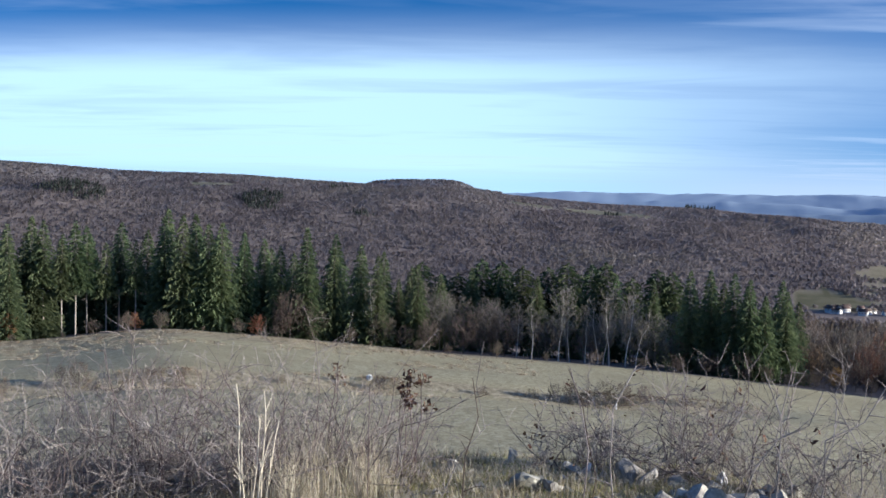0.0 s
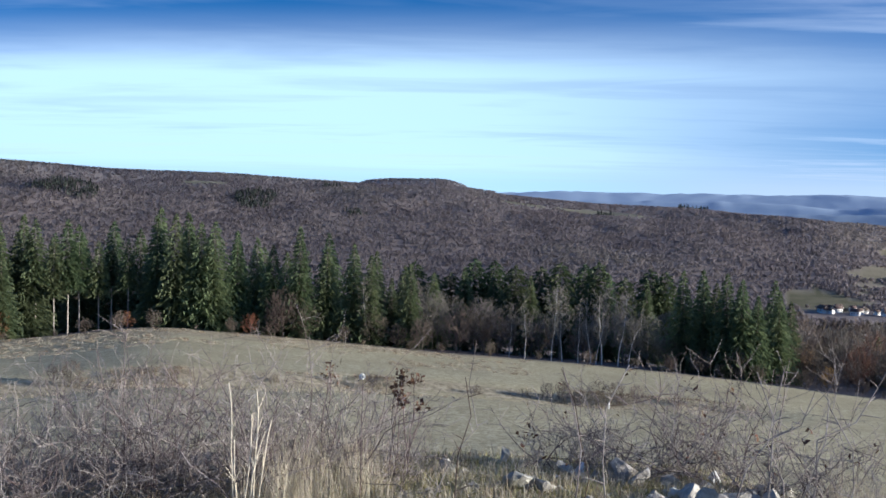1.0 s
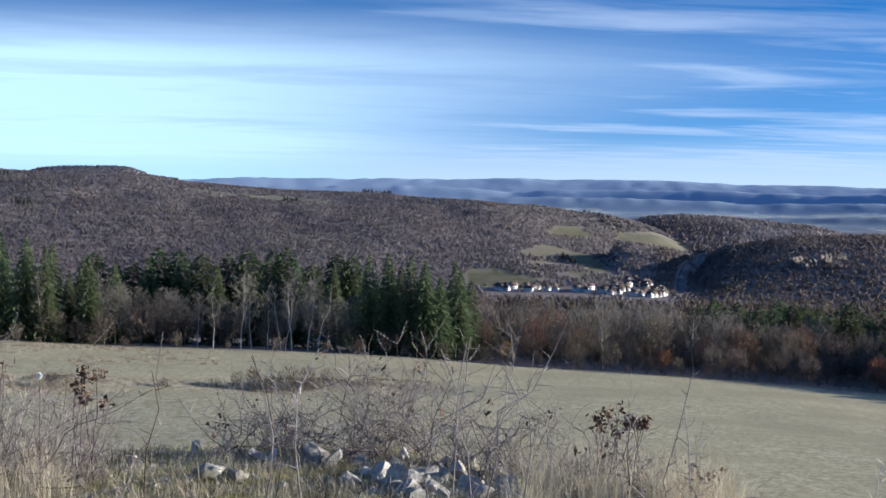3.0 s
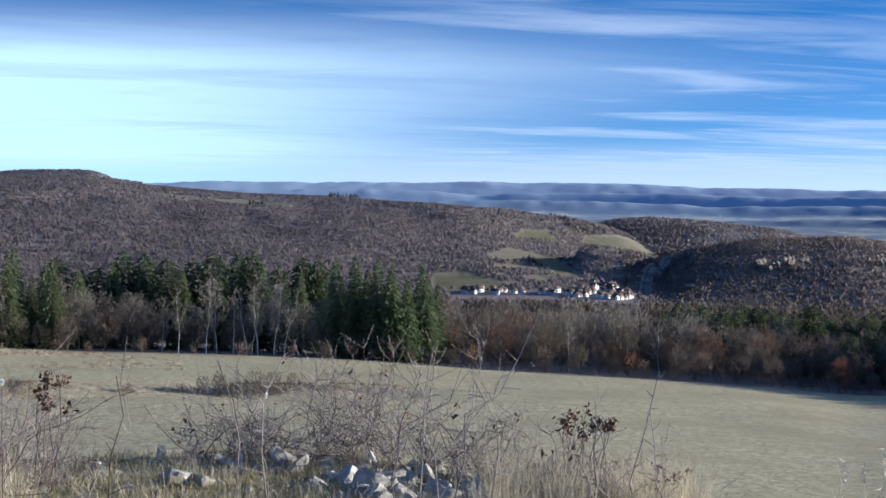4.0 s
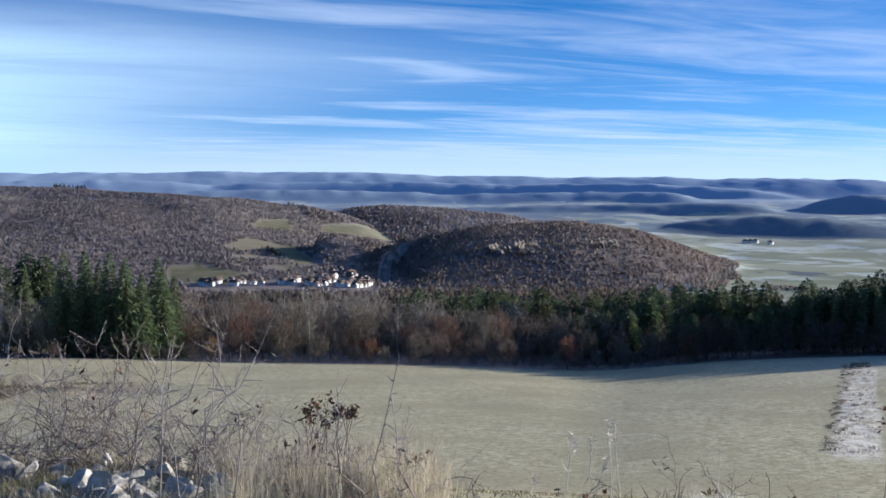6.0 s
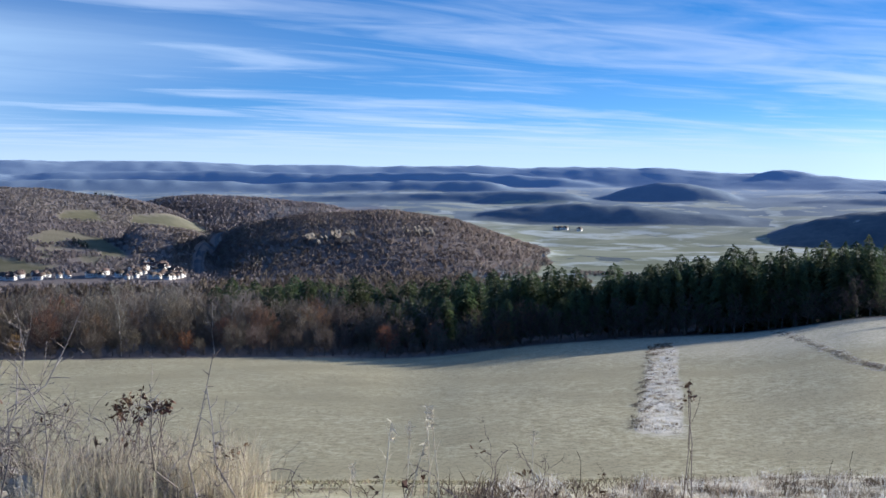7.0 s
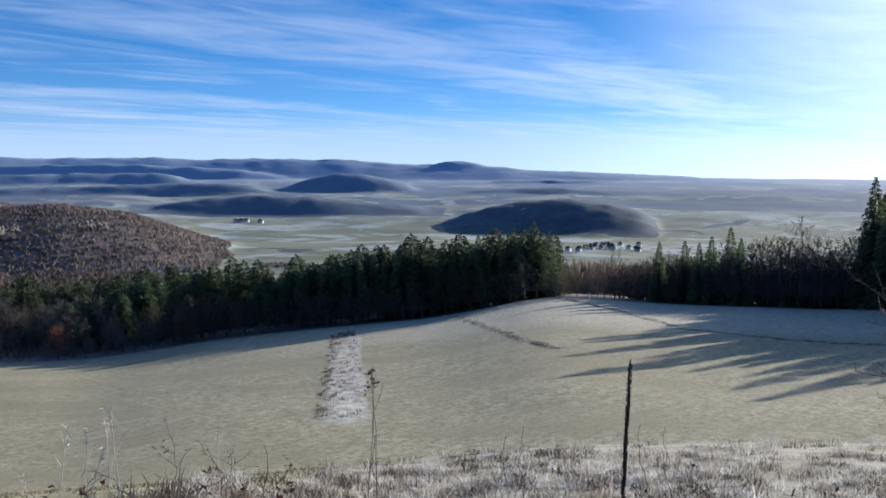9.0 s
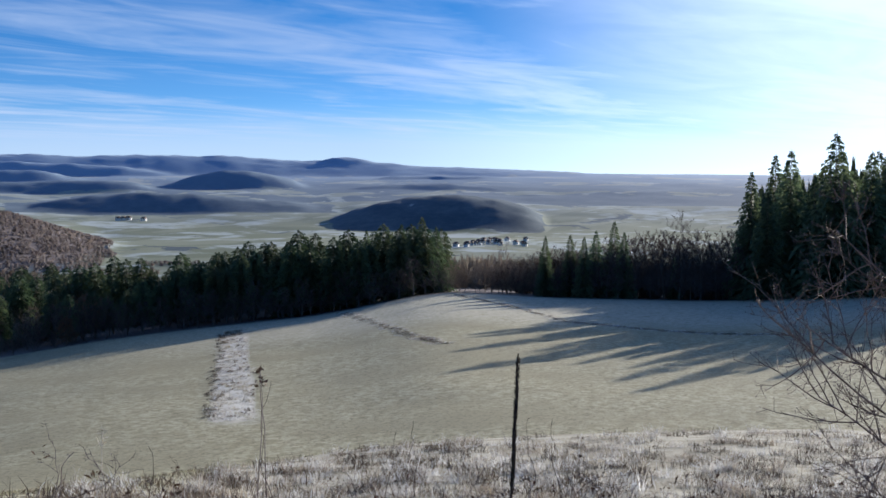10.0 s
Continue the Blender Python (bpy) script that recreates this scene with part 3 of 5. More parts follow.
def bare_arrays(rng, height=13.0, limbs=16, subs=5, twigs=5, spread=0.42, trunk_r=0.16, lean=0.03, start=0.22, up=0.9, wob=0.012, tw=0.032):
    """A leafless tree: trunk pile and a crown pile of limbs, branches and fine twigs."""
    trunk, crown = Pile(), Pile()
    k = 8
    f = np.linspace(0, 1, k)
    bend = rng.uniform(-lean, lean, 2) * height
    wob = np.cumsum(rng.normal(0, wob * height, (k, 2)), axis=0) * f[:, None]
    axis = np.stack([bend[0] * f + wob[:, 0], bend[1] * f + wob[:, 1], height * 0.92 * f - 0.3 * (f == 0)], -1)
    trunk.tube(axis, trunk_r * (1 - 0.9 * f) * (1 + 0.5 * (f == 0)), 5)
    pt = lambda u: np.array([np.interp(u, f, axis[:, i]) for i in range(3)])
    for i in range(limbs):
        u = start + (0.97 - start) * (i + rng.uniform(0, 1)) / limbs
        a = i * 2.4 + rng.uniform(-0.5, 0.5)
        ln = height * spread * (1.05 - 0.75 * u) * rng.uniform(0.7, 1.2)
        d = np.array([math.cos(a), math.sin(a), up * rng.uniform(0.6, 1.3)])
        d /= np.linalg.norm(d)
        p = pt(u)
        q1 = p + d * ln * 0.5 + rng.normal(0, 0.04 * ln, 3)
        q2 = q1 + (d + np.array([0, 0, 0.45])) * ln * 0.42 + rng.normal(0, 0.05 * ln, 3)
        r0 = trunk_r * 0.42 * (1 - 0.7 * u)
        crown.tube([p, q1, q2], [r0, r0 * 0.6, r0 * 0.15], 3)
        for s in range(subs):
            g = rng.uniform(0.25, 1.0)
            b = p + (q1 - p) * (g * 2) if g < 0.5 else q1 + (q2 - q1) * (g * 2 - 1)
            sd = d * 0.6 + rng.normal(0, 0.55, 3) + np.array([0, 0, 0.35])
            sd /= np.linalg.norm(sd)
            sl = ln * rng.uniform(0.25, 0.5)
            e = b + sd * sl
            w = r0 * 0.35 + 0.006
            side = np.cross(sd, rng.normal(0, 1, 3))
            side /= np.linalg.norm(side) + 1e-6
            crown.add([b - side * w, b + side * w, e], [(0, 1, 2)])
            for t_ in range(twigs):
                h = rng.uniform(0.2, 1.0)
                c = b + (e - b) * h
                td = sd * 0.7 + rng.normal(0, 0.5, 3) + np.array([0, 0, 0.25])
                td /= np.linalg.norm(td)
                tl = sl * rng.uniform(0.3, 0.65)
                sw = np.cross(td, rng.normal(0, 1, 3))
                sw *= tw / (np.linalg.norm(sw) + 1e-6)
                crown.add([c - sw, c + sw, c + td * tl], [(0, 1, 2)])
    return trunk, crown


def round_arrays(rng, height=10.0, width=8.0, limbs=20, subs=8, twigs=11, base=0.05, trunk_r=0.11, tw=0.036):
    """A leafless tree with a rounded crown: limbs that end in the crown's outline, with branches and fine twigs."""
    trunk, crown = Pile(), Pile()
    mid = np.array([0, 0, height * (0.5 + base * 0.5)])
    semi = np.array([width / 2, width / 2, height * (0.5 - base * 0.5)])
    f = np.linspace(0, 1, 6)
    axis = np.stack([np.cumsum(rng.normal(0, 0.012 * height, 6)) * f, np.cumsum(rng.normal(0, 0.012 * height, 6)) * f, height * 0.85 * f - 0.3 * (f == 0)], -1)
    trunk.tube(axis, trunk_r * (1 - 0.85 * f), 5)
    for i in range(limbs):
        zz = -0.75 + 1.7 * (i + rng.uniform()) / limbs
        a = i * 2.4 + rng.uniform(-0.4, 0.4)
        flat = math.sqrt(max(0.0, 1 - zz * zz))
        d = np.array([math.cos(a) * flat, math.sin(a) * flat, zz])
        end = mid + semi * d * rng.uniform(0.7, 0.95)
        u = np.clip((end[2] / height) * 0.55, 0.03, 0.8)
        p = np.array([np.interp(u, f, axis[:, q]) for q in range(3)])
        m = p + (end - p) * 0.5 + np.array([0, 0, -0.03 * height])
        crown.tube([p, m, end], [trunk_r * 0.4, trunk_r * 0.26, trunk_r * 0.08], 3)
        for k in range(subs):
            g = rng.uniform(0.3, 1.0)
            b = p + (m - p) * (2 * g) if g < 0.5 else m + (end - m) * (2 * g - 1)
            dd = d + rng.normal(0, 0.42, 3) + np.array([0, 0, 0.2])
            e = mid + semi * dd / np.linalg.norm(dd) * rng.uniform(0.75, 1.08)
            e = b + (e - b) * min(1.0, 0.32 * height / (np.linalg.norm(e - b) + 1e-6))
            ax = (e - b) / (np.linalg.norm(e - b) + 1e-6)
            side = np.cross(ax, rng.normal(0, 1, 3))
            side /= np.linalg.norm(side) + 1e-6
            crown.add([b - side * trunk_r * 0.22, b + side * trunk_r * 0.22, e], [(0, 1, 2)])
            for t_ in range(twigs):
                c = b + (e - b) * rng.uniform(0.25, 1.0)
                td = ax * 0.8 + rng.normal(0, 0.5, 3) + np.array([0, 0, 0.15])
                td /= np.linalg.norm(td)
                sw = np.cross(td, rng.normal(0, 1, 3))
                sw *= tw / (np.linalg.norm(sw) + 1e-6)
                crown.add([c - sw, c + sw, c + td * height * rng.uniform(0.05, 0.11)], [(0, 1, 2)])
    return trunk, crown


RNG = np.random.default_rng(7)


def make_round(label, twig, **kw):
    tree = tagged(new("bare_tree"), label, "tree", "trees at the wood edge")
    trunk, crown = round_arrays(RNG, **kw)
    part("trunk", trunk.mesh("trunk", M_BARK), tree)
    part("crown", crown.mesh("crown", twig), tree)
    return tree



def make_spruce(height, spread, base=0.06, whorls=40, label="", pale=False):
    tree = tagged(new("spruce_tree"), label or "tall dark green spruce at the edge of the meadow", "tree", "trees at the wood edge")
    v, t = spruce_arrays(RNG, height, spread, base, whorls)
    pile = Pile()
    pile.tube([(0, 0, -0.4), (0.05, 0, height * 0.5), (0, 0, height * 0.97)], [0.16, 0.12, 0.02], 6)
    part("trunk", pile.mesh("trunk", M_PALE_TRUNK if pale else M_BARK), tree)
    part("crown", mesh_from("crown", v, t, M_SPRUCE), tree)
    return tree


def make_pine(height, spread):
    tree = tagged(new("pine_tree"), "dark green pine with a rounded crown at the wood edge", "tree", "trees at the wood edge")
    v, t = spruce_arrays(RNG, height, spread, 0.25, 26, 16, 0.42)
    pile = Pile()
    pile.tube([(0, 0, -0.4), (0.1, 0, height * 0.5), (0, 0, height * 0.95)], [0.2, 0.13, 0.02], 6)
    part("trunk", pile.mesh("trunk", M_BARK), tree)
    part("crown", mesh_from("crown", v, t, M_PINE), tree)
    return tree


def make_bare(height, label, bark, twig, **kw):
    tree = tagged(new("bare_tree"), label, "tree", "trees at the wood edge")
    trunk, crown = bare_arrays(RNG, height, **kw)
    part("trunk", trunk.mesh("trunk", bark), tree)
    part("crown", crown.mesh("crown", twig), tree)
    return tree


SPRUCES = [make_spruce(20, 5.0), make_spruce(20, 4.4, 0.05, 40), make_spruce(20, 5.5, 0.04, 38), make_spruce(20, 4.0, 0.03, 42)]
PINES = [make_pine(16, 3.6), make_pine(16, 4.2)]
TALL_STEMS = [make_spruce(20, 3.2, 0.42, 25, "tall spruce with a bare pale lower trunk", True), make_spruce(20, 2.9, 0.48, 22, "tall spruce with a bare pale lower trunk", True)]
GREYS = [make_bare(13, "leafless grey deciduous tree at the wood edge", M_BARK, M_TWIG, limbs=24, subs=7, twigs=7, spread=0.42, trunk_r=0.13) for _ in range(3)]
BROWNS = [make_bare(12, "leafless brown tree with dense fine twigs", M_BARK, M_TWIG_BROWN, limbs=28, subs=8, twigs=8, spread=0.5, start=0.02, trunk_r=0.09, up=0.75) for _ in range(3)]
# shade is put into the twig colour of these trees
DARKS = [make_bare(12, "leafless tree with twigs coloured dark for the thicket's shade", M_BARK, M_SHADE_TWIG, limbs=28, subs=8, twigs=8, spread=0.5, start=0.02, trunk_r=0.09, up=0.75, tw=0.045) for _ in range(2)]
BIRCHES = [make_bare(15, "leafless birch with a crooked white trunk", M_BIRCH, M_TWIG, limbs=18, subs=6, twigs=6, spread=0.27, up=1.5, lean=0.16, trunk_r=0.12, wob=0.035) for _ in range(3)]
SHRUBS = [make_bare(3.0, "round leafless shrub on the meadow bank", M_BARK, M_TWIG_BROWN, limbs=26, subs=7, twigs=6, spread=0.7, start=0.02, trunk_r=0.05) for _ in range(2)]
RUSTS = [make_bare(5.0, "small tree with rust-coloured withered leaves", M_BARK, M_LEAF_ORANGE, limbs=26, subs=8, twigs=9, spread=0.5, start=0.05, trunk_r=0.07)]
ROUND_BROWN = [make_round("round leafless brown tree at the meadow edge", M_TWIG_BROWN, width=w) for w in (8.0, 9.0, 7.0)]
ROUND_RUST = [make_round("round leafless tree with reddish-brown twigs at the meadow edge", M_TWIG_RUST, width=w) for w in (8.0, 7.0)]
ROUND_GREY = [make_round("round leafless tree with pale grey twigs in the wood", M_TWIG, width=w, base=0.2) for w in (7.0, 6.0)]
MODELS = ROUND_BROWN + ROUND_RUST + ROUND_GREY + PINES + SPRUCES + TALL_STEMS + GREYS + BROWNS + DARKS + BIRCHES + SHRUBS + RUSTS
used = set()


def plant(models, az, r, height, base_height, turn=None):
    """Stand a tree at that bearing and distance; the first use takes the model itself."""
    ob = models[RNG.integers(len(models))]
    x, y = at(az, r)
    s = height / base_height
    m = Matrix.LocRotScale((x, y, land_z(x, y)), Euler((0, 0, RNG.uniform(0, 6.28))), (s, s, s))
    if ob.name not in used:
        used.add(ob.name)
        ob.matrix_basis = m
        return ob
    made = copy_thing(ob, m)
    made.scale = (s, s, s)
    return made


def row(models, a0, a1, r, dr, h, base, gap, vary=(0.8, 1.1)):
    """A loose row of trees along the wood edge from bearing a0 to a1; h may be a profile."""
    a = a0
    while a < a1:
        rr = r + RNG.uniform(-dr, dr)
        hh = (h if isinstance(h, (int, float)) else float(prof(np.array(a), h))) * RNG.uniform(*vary)
        plant(models, a, rr, hh, base)
        a += math.degrees(gap / rr) * RNG.uniform(0.7, 1.3)


row(TALL_STEMS, -24, -14.4, 244, 3, 22, 20, 3.0)
row(SPRUCES, -24, -18.5, 241, 4, 19, 20, 7.0)
row(SPRUCES, -13.8, -10.6, 241, 2.5, 23, 20, 3.6, (0.93, 1.04))
row(SPRUCES, -9.9, -0.6, 241, 3, [(-9.9, 22), (-6, 22.5), (-4, 20), (-0.6, 16.5)], 20, 4.4, (0.82, 1.06))
row(SPRUCES, -24, -1, 258, 6, [(-24, 24), (-8, 24), (0, 21)], 20, 5.0)
row(PINES, -1, 12, 262, 6, [(-1, 20), (6, 21), (12, 22)], 16, 4.6, (0.85, 1.08))
row(SPRUCES, 0, 12, 256, 4, 20, 20, 9.0, (0.85, 1.05))
row(ROUND_BROWN, -8, 0, 236, 2, 7.5, 10, 7, (0.5, 1.2))
plant(ROUND_BROWN, -7.6, 235, 10.5, 10)
for az, h in ((1.2, 9.5), (2.1, 11.5), (3.3, 10), (5.4, 9), (10.9, 8), (7.4, 7)):
    plant(ROUND_BROWN, az, 240 + RNG.uniform(-2, 2), h, 10)
row(GREYS, -0.8, 12.2, 246, 5, 15, 13, 5.0, (0.7, 1.15))
row(ROUND_GREY, 0, 12, 250, 3, 11.5, 10, 9, (0.8, 1.15))
for az, h in ((4.7, 14), (6.05, 16.5), (6.6, 13), (8.05, 15), (8.6, 16), (9.4, 17), (9.9, 13), (3.9, 11), (7.4, 12), (8.3, 13), (-3.3, 15)):
    plant(BIRCHES, az, 238 + RNG.uniform(-1.5, 1.5), h, 15)
row(SPRUCES, 12.5, 18.0, 243, 3, [(12, 21.5), (16.8, 21), (18, 16)], 20, 3.7, (0.85, 1.06))
row(SPRUCES, 12.8, 17.8, 254, 4, 21, 20, 4.0)
row(ROUND_BROWN, 12, 44, 239, 2, 5.5, 10, 6.5, (0.5, 1.3))
row(ROUND_BROWN, 17.8, 45, 246, 3, 9, 10, 7.0, (0.7, 1.2))
row(ROUND_RUST, 18.5, 45, 249, 4, 9.5, 10, 11, (0.7, 1.2))
row(ROUND_BROWN, 17.8, 44, 259, 4, 12, 10, 7.5, (0.75, 1.2))
row(GREYS, 17.8, 44, 262, 6, 13.5, 13, 8, (0.7, 1.15))
row(ROUND_RUST, 18, 36, 266, 5, 12.5, 10, 14)
row(ROUND_GREY, 18, 44, 274, 5, 14, 10, 9, (0.75, 1.15))
row(ROUND_BROWN, 18, 44, 286, 6, 14, 10, 8, (0.8, 1.2))
row(ROUND_GREY, 18, 44, 300, 8, 15, 10, 9)
row(SPRUCES, 17.6, 29, 292, 12, 13, 20, 22, (0.6, 1.1))
plant(BIRCHES, 24.4, 243, 14, 15)
plant(BIRCHES, 28.9, 246, 13, 15)
row(PINES, 29, 46, 302, 10, 17, 16, 3.6)
row(PINES, 31, 44, 285, 9, 17, 16, 4.0)
row(PINES, 38, 56, 262, 7, [(38, 14), (46, 15), (56, 18)], 16, 3.0)
row(PINES, 50, 62.2, 264, 7, [(50, 15), (57, 16.5), (62, 17)], 16, 3.0)
row(PINES, 43, 56, 246, 5, [(43, 10), (50, 13.5), (56, 16)], 16, 3.0)
row(SPRUCES, 54, 62.4, 250, 5, [(54, 15), (57, 17), (62, 18)], 20, 4.2)
row(PINES, 54, 62.0, 243, 4, [(54, 14), (58, 16), (62, 16)], 16, 2.8)
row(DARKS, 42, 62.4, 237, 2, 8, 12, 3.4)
row(BROWNS, 62.4, 68, 243, 4, 5.5, 12, 2.8)
row(BROWNS, 62.6, 70, 250, 6, [(62.6, 7), (67, 9), (70, 11)], 12, 3.4)
row(DARKS, 65, 78, 248, 5, [(65, 8), (70, 12), (73, 15), (78, 16)], 12, 3.0)
row(ROUND_BROWN, 63, 77, 256, 4, [(63, 7), (70, 13), (77, 17)], 10, 5.0)
plant(GREYS, 74.2, 258, 20, 13)
plant(GREYS, 65.2, 256, 12, 13)
for az, h in ((67.35, 13), (68.6, 13.5), (69.3, 13), (69.9, 14.5), (70.8, 16.5), (71.3, 14), (73.8, 9)):
    plant(SPRUCES, az, 240 + RNG.uniform(-2, 2), h, 20)
row(DARKS, 68, 78, 239, 3, [(68, 7), (71, 11), (78, 11.5)], 12, 2.6)
row(SPRUCES, 77.4, 84, 236, 4, [(77.4, 25), (80, 29), (84, 30)], 20, 3.6)
row(SPRUCES, 84, 93, 238, 5, 31, 20, 4.0)
row(SPRUCES, 78.5, 93, 252, 8, 30, 20, 4.0)
row(SPRUCES, 79, 87.5, 266, 8, 29, 20, 4.5)
row(SPRUCES, 78.4, 86, 275, 4, 27, 20, 4.0)
row(SPRUCES, 78.6, 86, 296, 5, 29, 20, 4.0)
row(SPRUCES, 77, 89, 284, 8, [(77, 22), (80, 28), (92, 30)], 20, 4.5)
row(SHRUBS, 12, 44, 236, 1.5, 2.7, 3.0, 4.2, (0.5, 1.3))
row(SHRUBS, -23, 12, 232.5, 2.5, 2.4, 3.0, 8, (0.4, 1.5))
for az, r, h in ((5.9, 160, 2.4), (6.7, 160, 3.2), (7.5, 160, 2.6), (8.5, 161, 3.6), (9.4, 162, 3.2), (10.4, 163, 2.6), (-17.8, 150, 3.6), (-18.6, 151, 2.4), (-21.3, 149, 2.6), (2.3, 158, 1.8), (-13, 151, 1.8), (-3, 156, 2.2), (12.5, 164, 2.0), (-8, 153, 1.6)):
    plant(ROUND_BROWN, az, r, h * 1.15, 10)
for az, r, h in ((-9.2, 233, 4.4), (-21, 236, 5.5), (-15.2, 234, 3.6), (27.5, 236, 5.5), (37.5, 236, 7), (43.5, 236, 6), (19.5, 237, 5)):
    plant(RUSTS, az, r, h, 5.0)
for ob in MODELS:
    if ob.name not in used:
        plant([ob], 24 + RNG.uniform(-3, 3), 262, 12, 20)


# ---- woods further off, uncounted ----
def spray_wood(name, label, pts, h, w, mat, blades=12, spiky=False, fat=0.24, even=0.0):
    """Many small far trees: each a spray of blades that share one foot."""
    n = len(pts)
    rng = np.random.default_rng(len(name) + n)
    hh = h * rng.uniform(0.7, 1.25, n)
    ang = rng.uniform(0, 6.283, (n, blades))
    el = rng.uniform(0.15, 1.0, (n, blades))
    tip = np.empty((n, blades, 3))
    rad = w * rng.uniform(0.6, 1.2, (n, blades)) * np.sqrt(1 - (el - 0.35) ** 2 * 0.9)
    if spiky:
        rad = w * (1.05 - el) * rng.uniform(0.8, 1.2, (n, blades))
    tip[..., 0], tip[..., 1] = np.cos(ang) * rad, np.sin(ang) * rad
    tip[..., 2] = hh[:, None] * (0.3 + 0.7 * el)
    wide = w * fat
    side = np.stack([-np.sin(ang), np.cos(ang), np.zeros_like(ang)], -1) * wide
    a = tip * np.array([0.72, 0.72, 0.8]) + side
    b = tip * np.array([0.72, 0.72, 0.8]) - side
    V = np.concatenate([np.zeros((n, 1, 3)), a, tip, b], 1) + pts[:, None, :]
    base = (np.arange(n) * (1 + 3 * blades))[:, None]
    i = np.arange(blades)[None]
    T = np.concatenate([np.stack([np.broadcast_to(base, (n, blades)), base + 1 + i, base + 1 + 2 * blades + i], -1),
                        np.stack([base + 1 + i, base + 1 + blades + i, base + 1 + 2 * blades + i], -1)], 1)
    me = mesh_from(name, V.reshape(-1, 3), T.reshape(-1, 3), mat, True)
    # round crowns: the shading follows the crown's form, not the single twig
    N = np.concatenate([np.zeros((n, 1, 3)), tip, tip, tip], 1)
    N[..., 2] = N[..., 2] / (0.5 * h) * w * 0.5
    N[..., 2] += even * w
    N[:, 0, 2] = 1.0
    N = N + rng.normal(0, 0.1 * w, N.shape)
    N /= np.linalg.norm(N, axis=2, keepdims=True) + 1e-6
    cn = me.attributes.new("custom_normal", "FLOAT_VECTOR", "POINT")
    cn.data.foreach_set("vector", N.astype(np.float32).ravel())
    ob = new(name, me)
    tagged(ob, label, "forest", kind="stuff")
    return ob


def sow(a0, a1, r0, r1, spacing, keep, seed):
    rng = np.random.default_rng(seed)
    area = 0.5 * (r1 * r1 - r0 * r0) * radians(a1 - a0)
    n = int(area / spacing ** 2)
    az, r = rng.uniform(a0, a1, n), np.sqrt(rng.uniform(r0 * r0, r1 * r1, n))
    x, y = r * np.sin(np.radians(az)), r * np.cos(np.radians(az))
    ok = keep(az, r, x, y)
    x, y = x[ok], y[ok]
    return np.stack([x, y, land(x, y) - 0.5], -1)


def road_bearing(r):
    """Bearing of the valley road at each distance."""
    return 28.0 + 1.2 * np.clip((r - 1680) / 600, 0, 1) + 0.22 * np.sin(r / 80)


def free(x, y):
    """Where far trees stand: not on pastures, thinly among the village gardens."""
    az, r = polar(x, y)
    village = (az > 18.2) & (az < 27.8) & (r > 1540) & (r < 1672 + 190 * np.maximum(0, 1 - np.abs(az - 25.9) / 1.6)) & (fbm(x, y, 40, 2, 6) < 0.4)
    lane = (r > 1680) & (r < 2560) & (np.abs(az - road_bearing(r)) < 0.3)
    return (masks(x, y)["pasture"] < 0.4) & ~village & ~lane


spray_wood("beech_forest", "purple-brown leafless beech forest covering the hill", sow(-24, 31, 1430, 3290, 7.4, lambda a, r, x, y: free(x, y) & ((r < 2980) | ((a > -7) & (a < 3))), 1), 5.5, 4.4, M_WOODS, 8, fat=0.15, even=3.0)
spray_wood("oak_forest", "brown leafless forest on the low quarry hill", sow(27, 50, 1490, 2250, 6.6, lambda a, r, x, y: free(x, y) & (land(x, y) > -158.5), 2), 5.5, 4.0, M_OAK, 8, fat=0.15, even=3.0)
spray_wood("back_forest", "brown leafless forest on the plateau behind the valley", sow(24, 38.2, 2600, 3180, 10, lambda a, r, x, y: free(x, y), 12), 9.0, 6.0, M_WOODS, 9, fat=0.14, even=3.0)
spray_wood("slope_forest", "brown leafless wood on the slope below the meadow", sow(-24, 78, 275, 560, 6.5, lambda a, r, x, y: ((a > 17) | (r > 300)) & ((a < 61) | (r > 340)), 3), 10.5, 3.6, M_SLOPE, 22, fat=0.11)
spray_wood("valley_forest", "leafless wood on the valley floor", sow(-24, 48, 1150, 1560, 9, lambda a, r, x, y: free(x, y) & ((a < 18.4) | (a > 28.2) | (r < 1480)), 4), 10, 4.6, M_SLOPE, 10, fat=0.12, even=1.0)
spray_wood("spruce_wood", "dark spruce plantation behind the meadow edge", sow(38, 62, 268, 420, 5.0, lambda a, r, x, y: a > 36, 5), 13, 2.8, M_SPRUCE_FAR, 22, True, fat=0.16)
spray_wood("tall_spruce_wood", "dark tall spruce wood beyond the meadow corner", sow(82, 92, 290, 350, 4.2, lambda a, r, x, y: a > 0, 6), 29, 4.4, M_SPRUCE_FAR, 24, True)
# helper wood, added so that the frosty meadow corner lies in shade
spray_wood("hollow_spruce_wood", "dark high spruce wood added behind the meadow corner to shade it", sow(77.4, 84, 262, 345, 4.6, lambda a, r, x, y: a > 0, 17), 24, 4.2, M_SPRUCE_FAR, 24, True)
spray_wood("conifer_patches", "dark conifer groups among the leafless hill forest", sow(-24, 30, 1500, 2950, 8.5, lambda a, r, x, y: free(x, y) & (fbm(x, y, 260, 3, 44) > 0.55), 8), 14, 3.0, M_CONIFER_FAR, 9, True)
# the thicket's shade is painted into its twigs
spray_wood("dark_thicket", "dense leafless thicket behind the frosty meadow corner, coloured dark for its shade", sow(62.4, 79, 239, 290, 2.6, lambda a, r, x, y: a > 67 + (250 - r) * 0.05, 9), 8.5, 2.2, M_SHADE_TWIG, 40, fat=0.045)


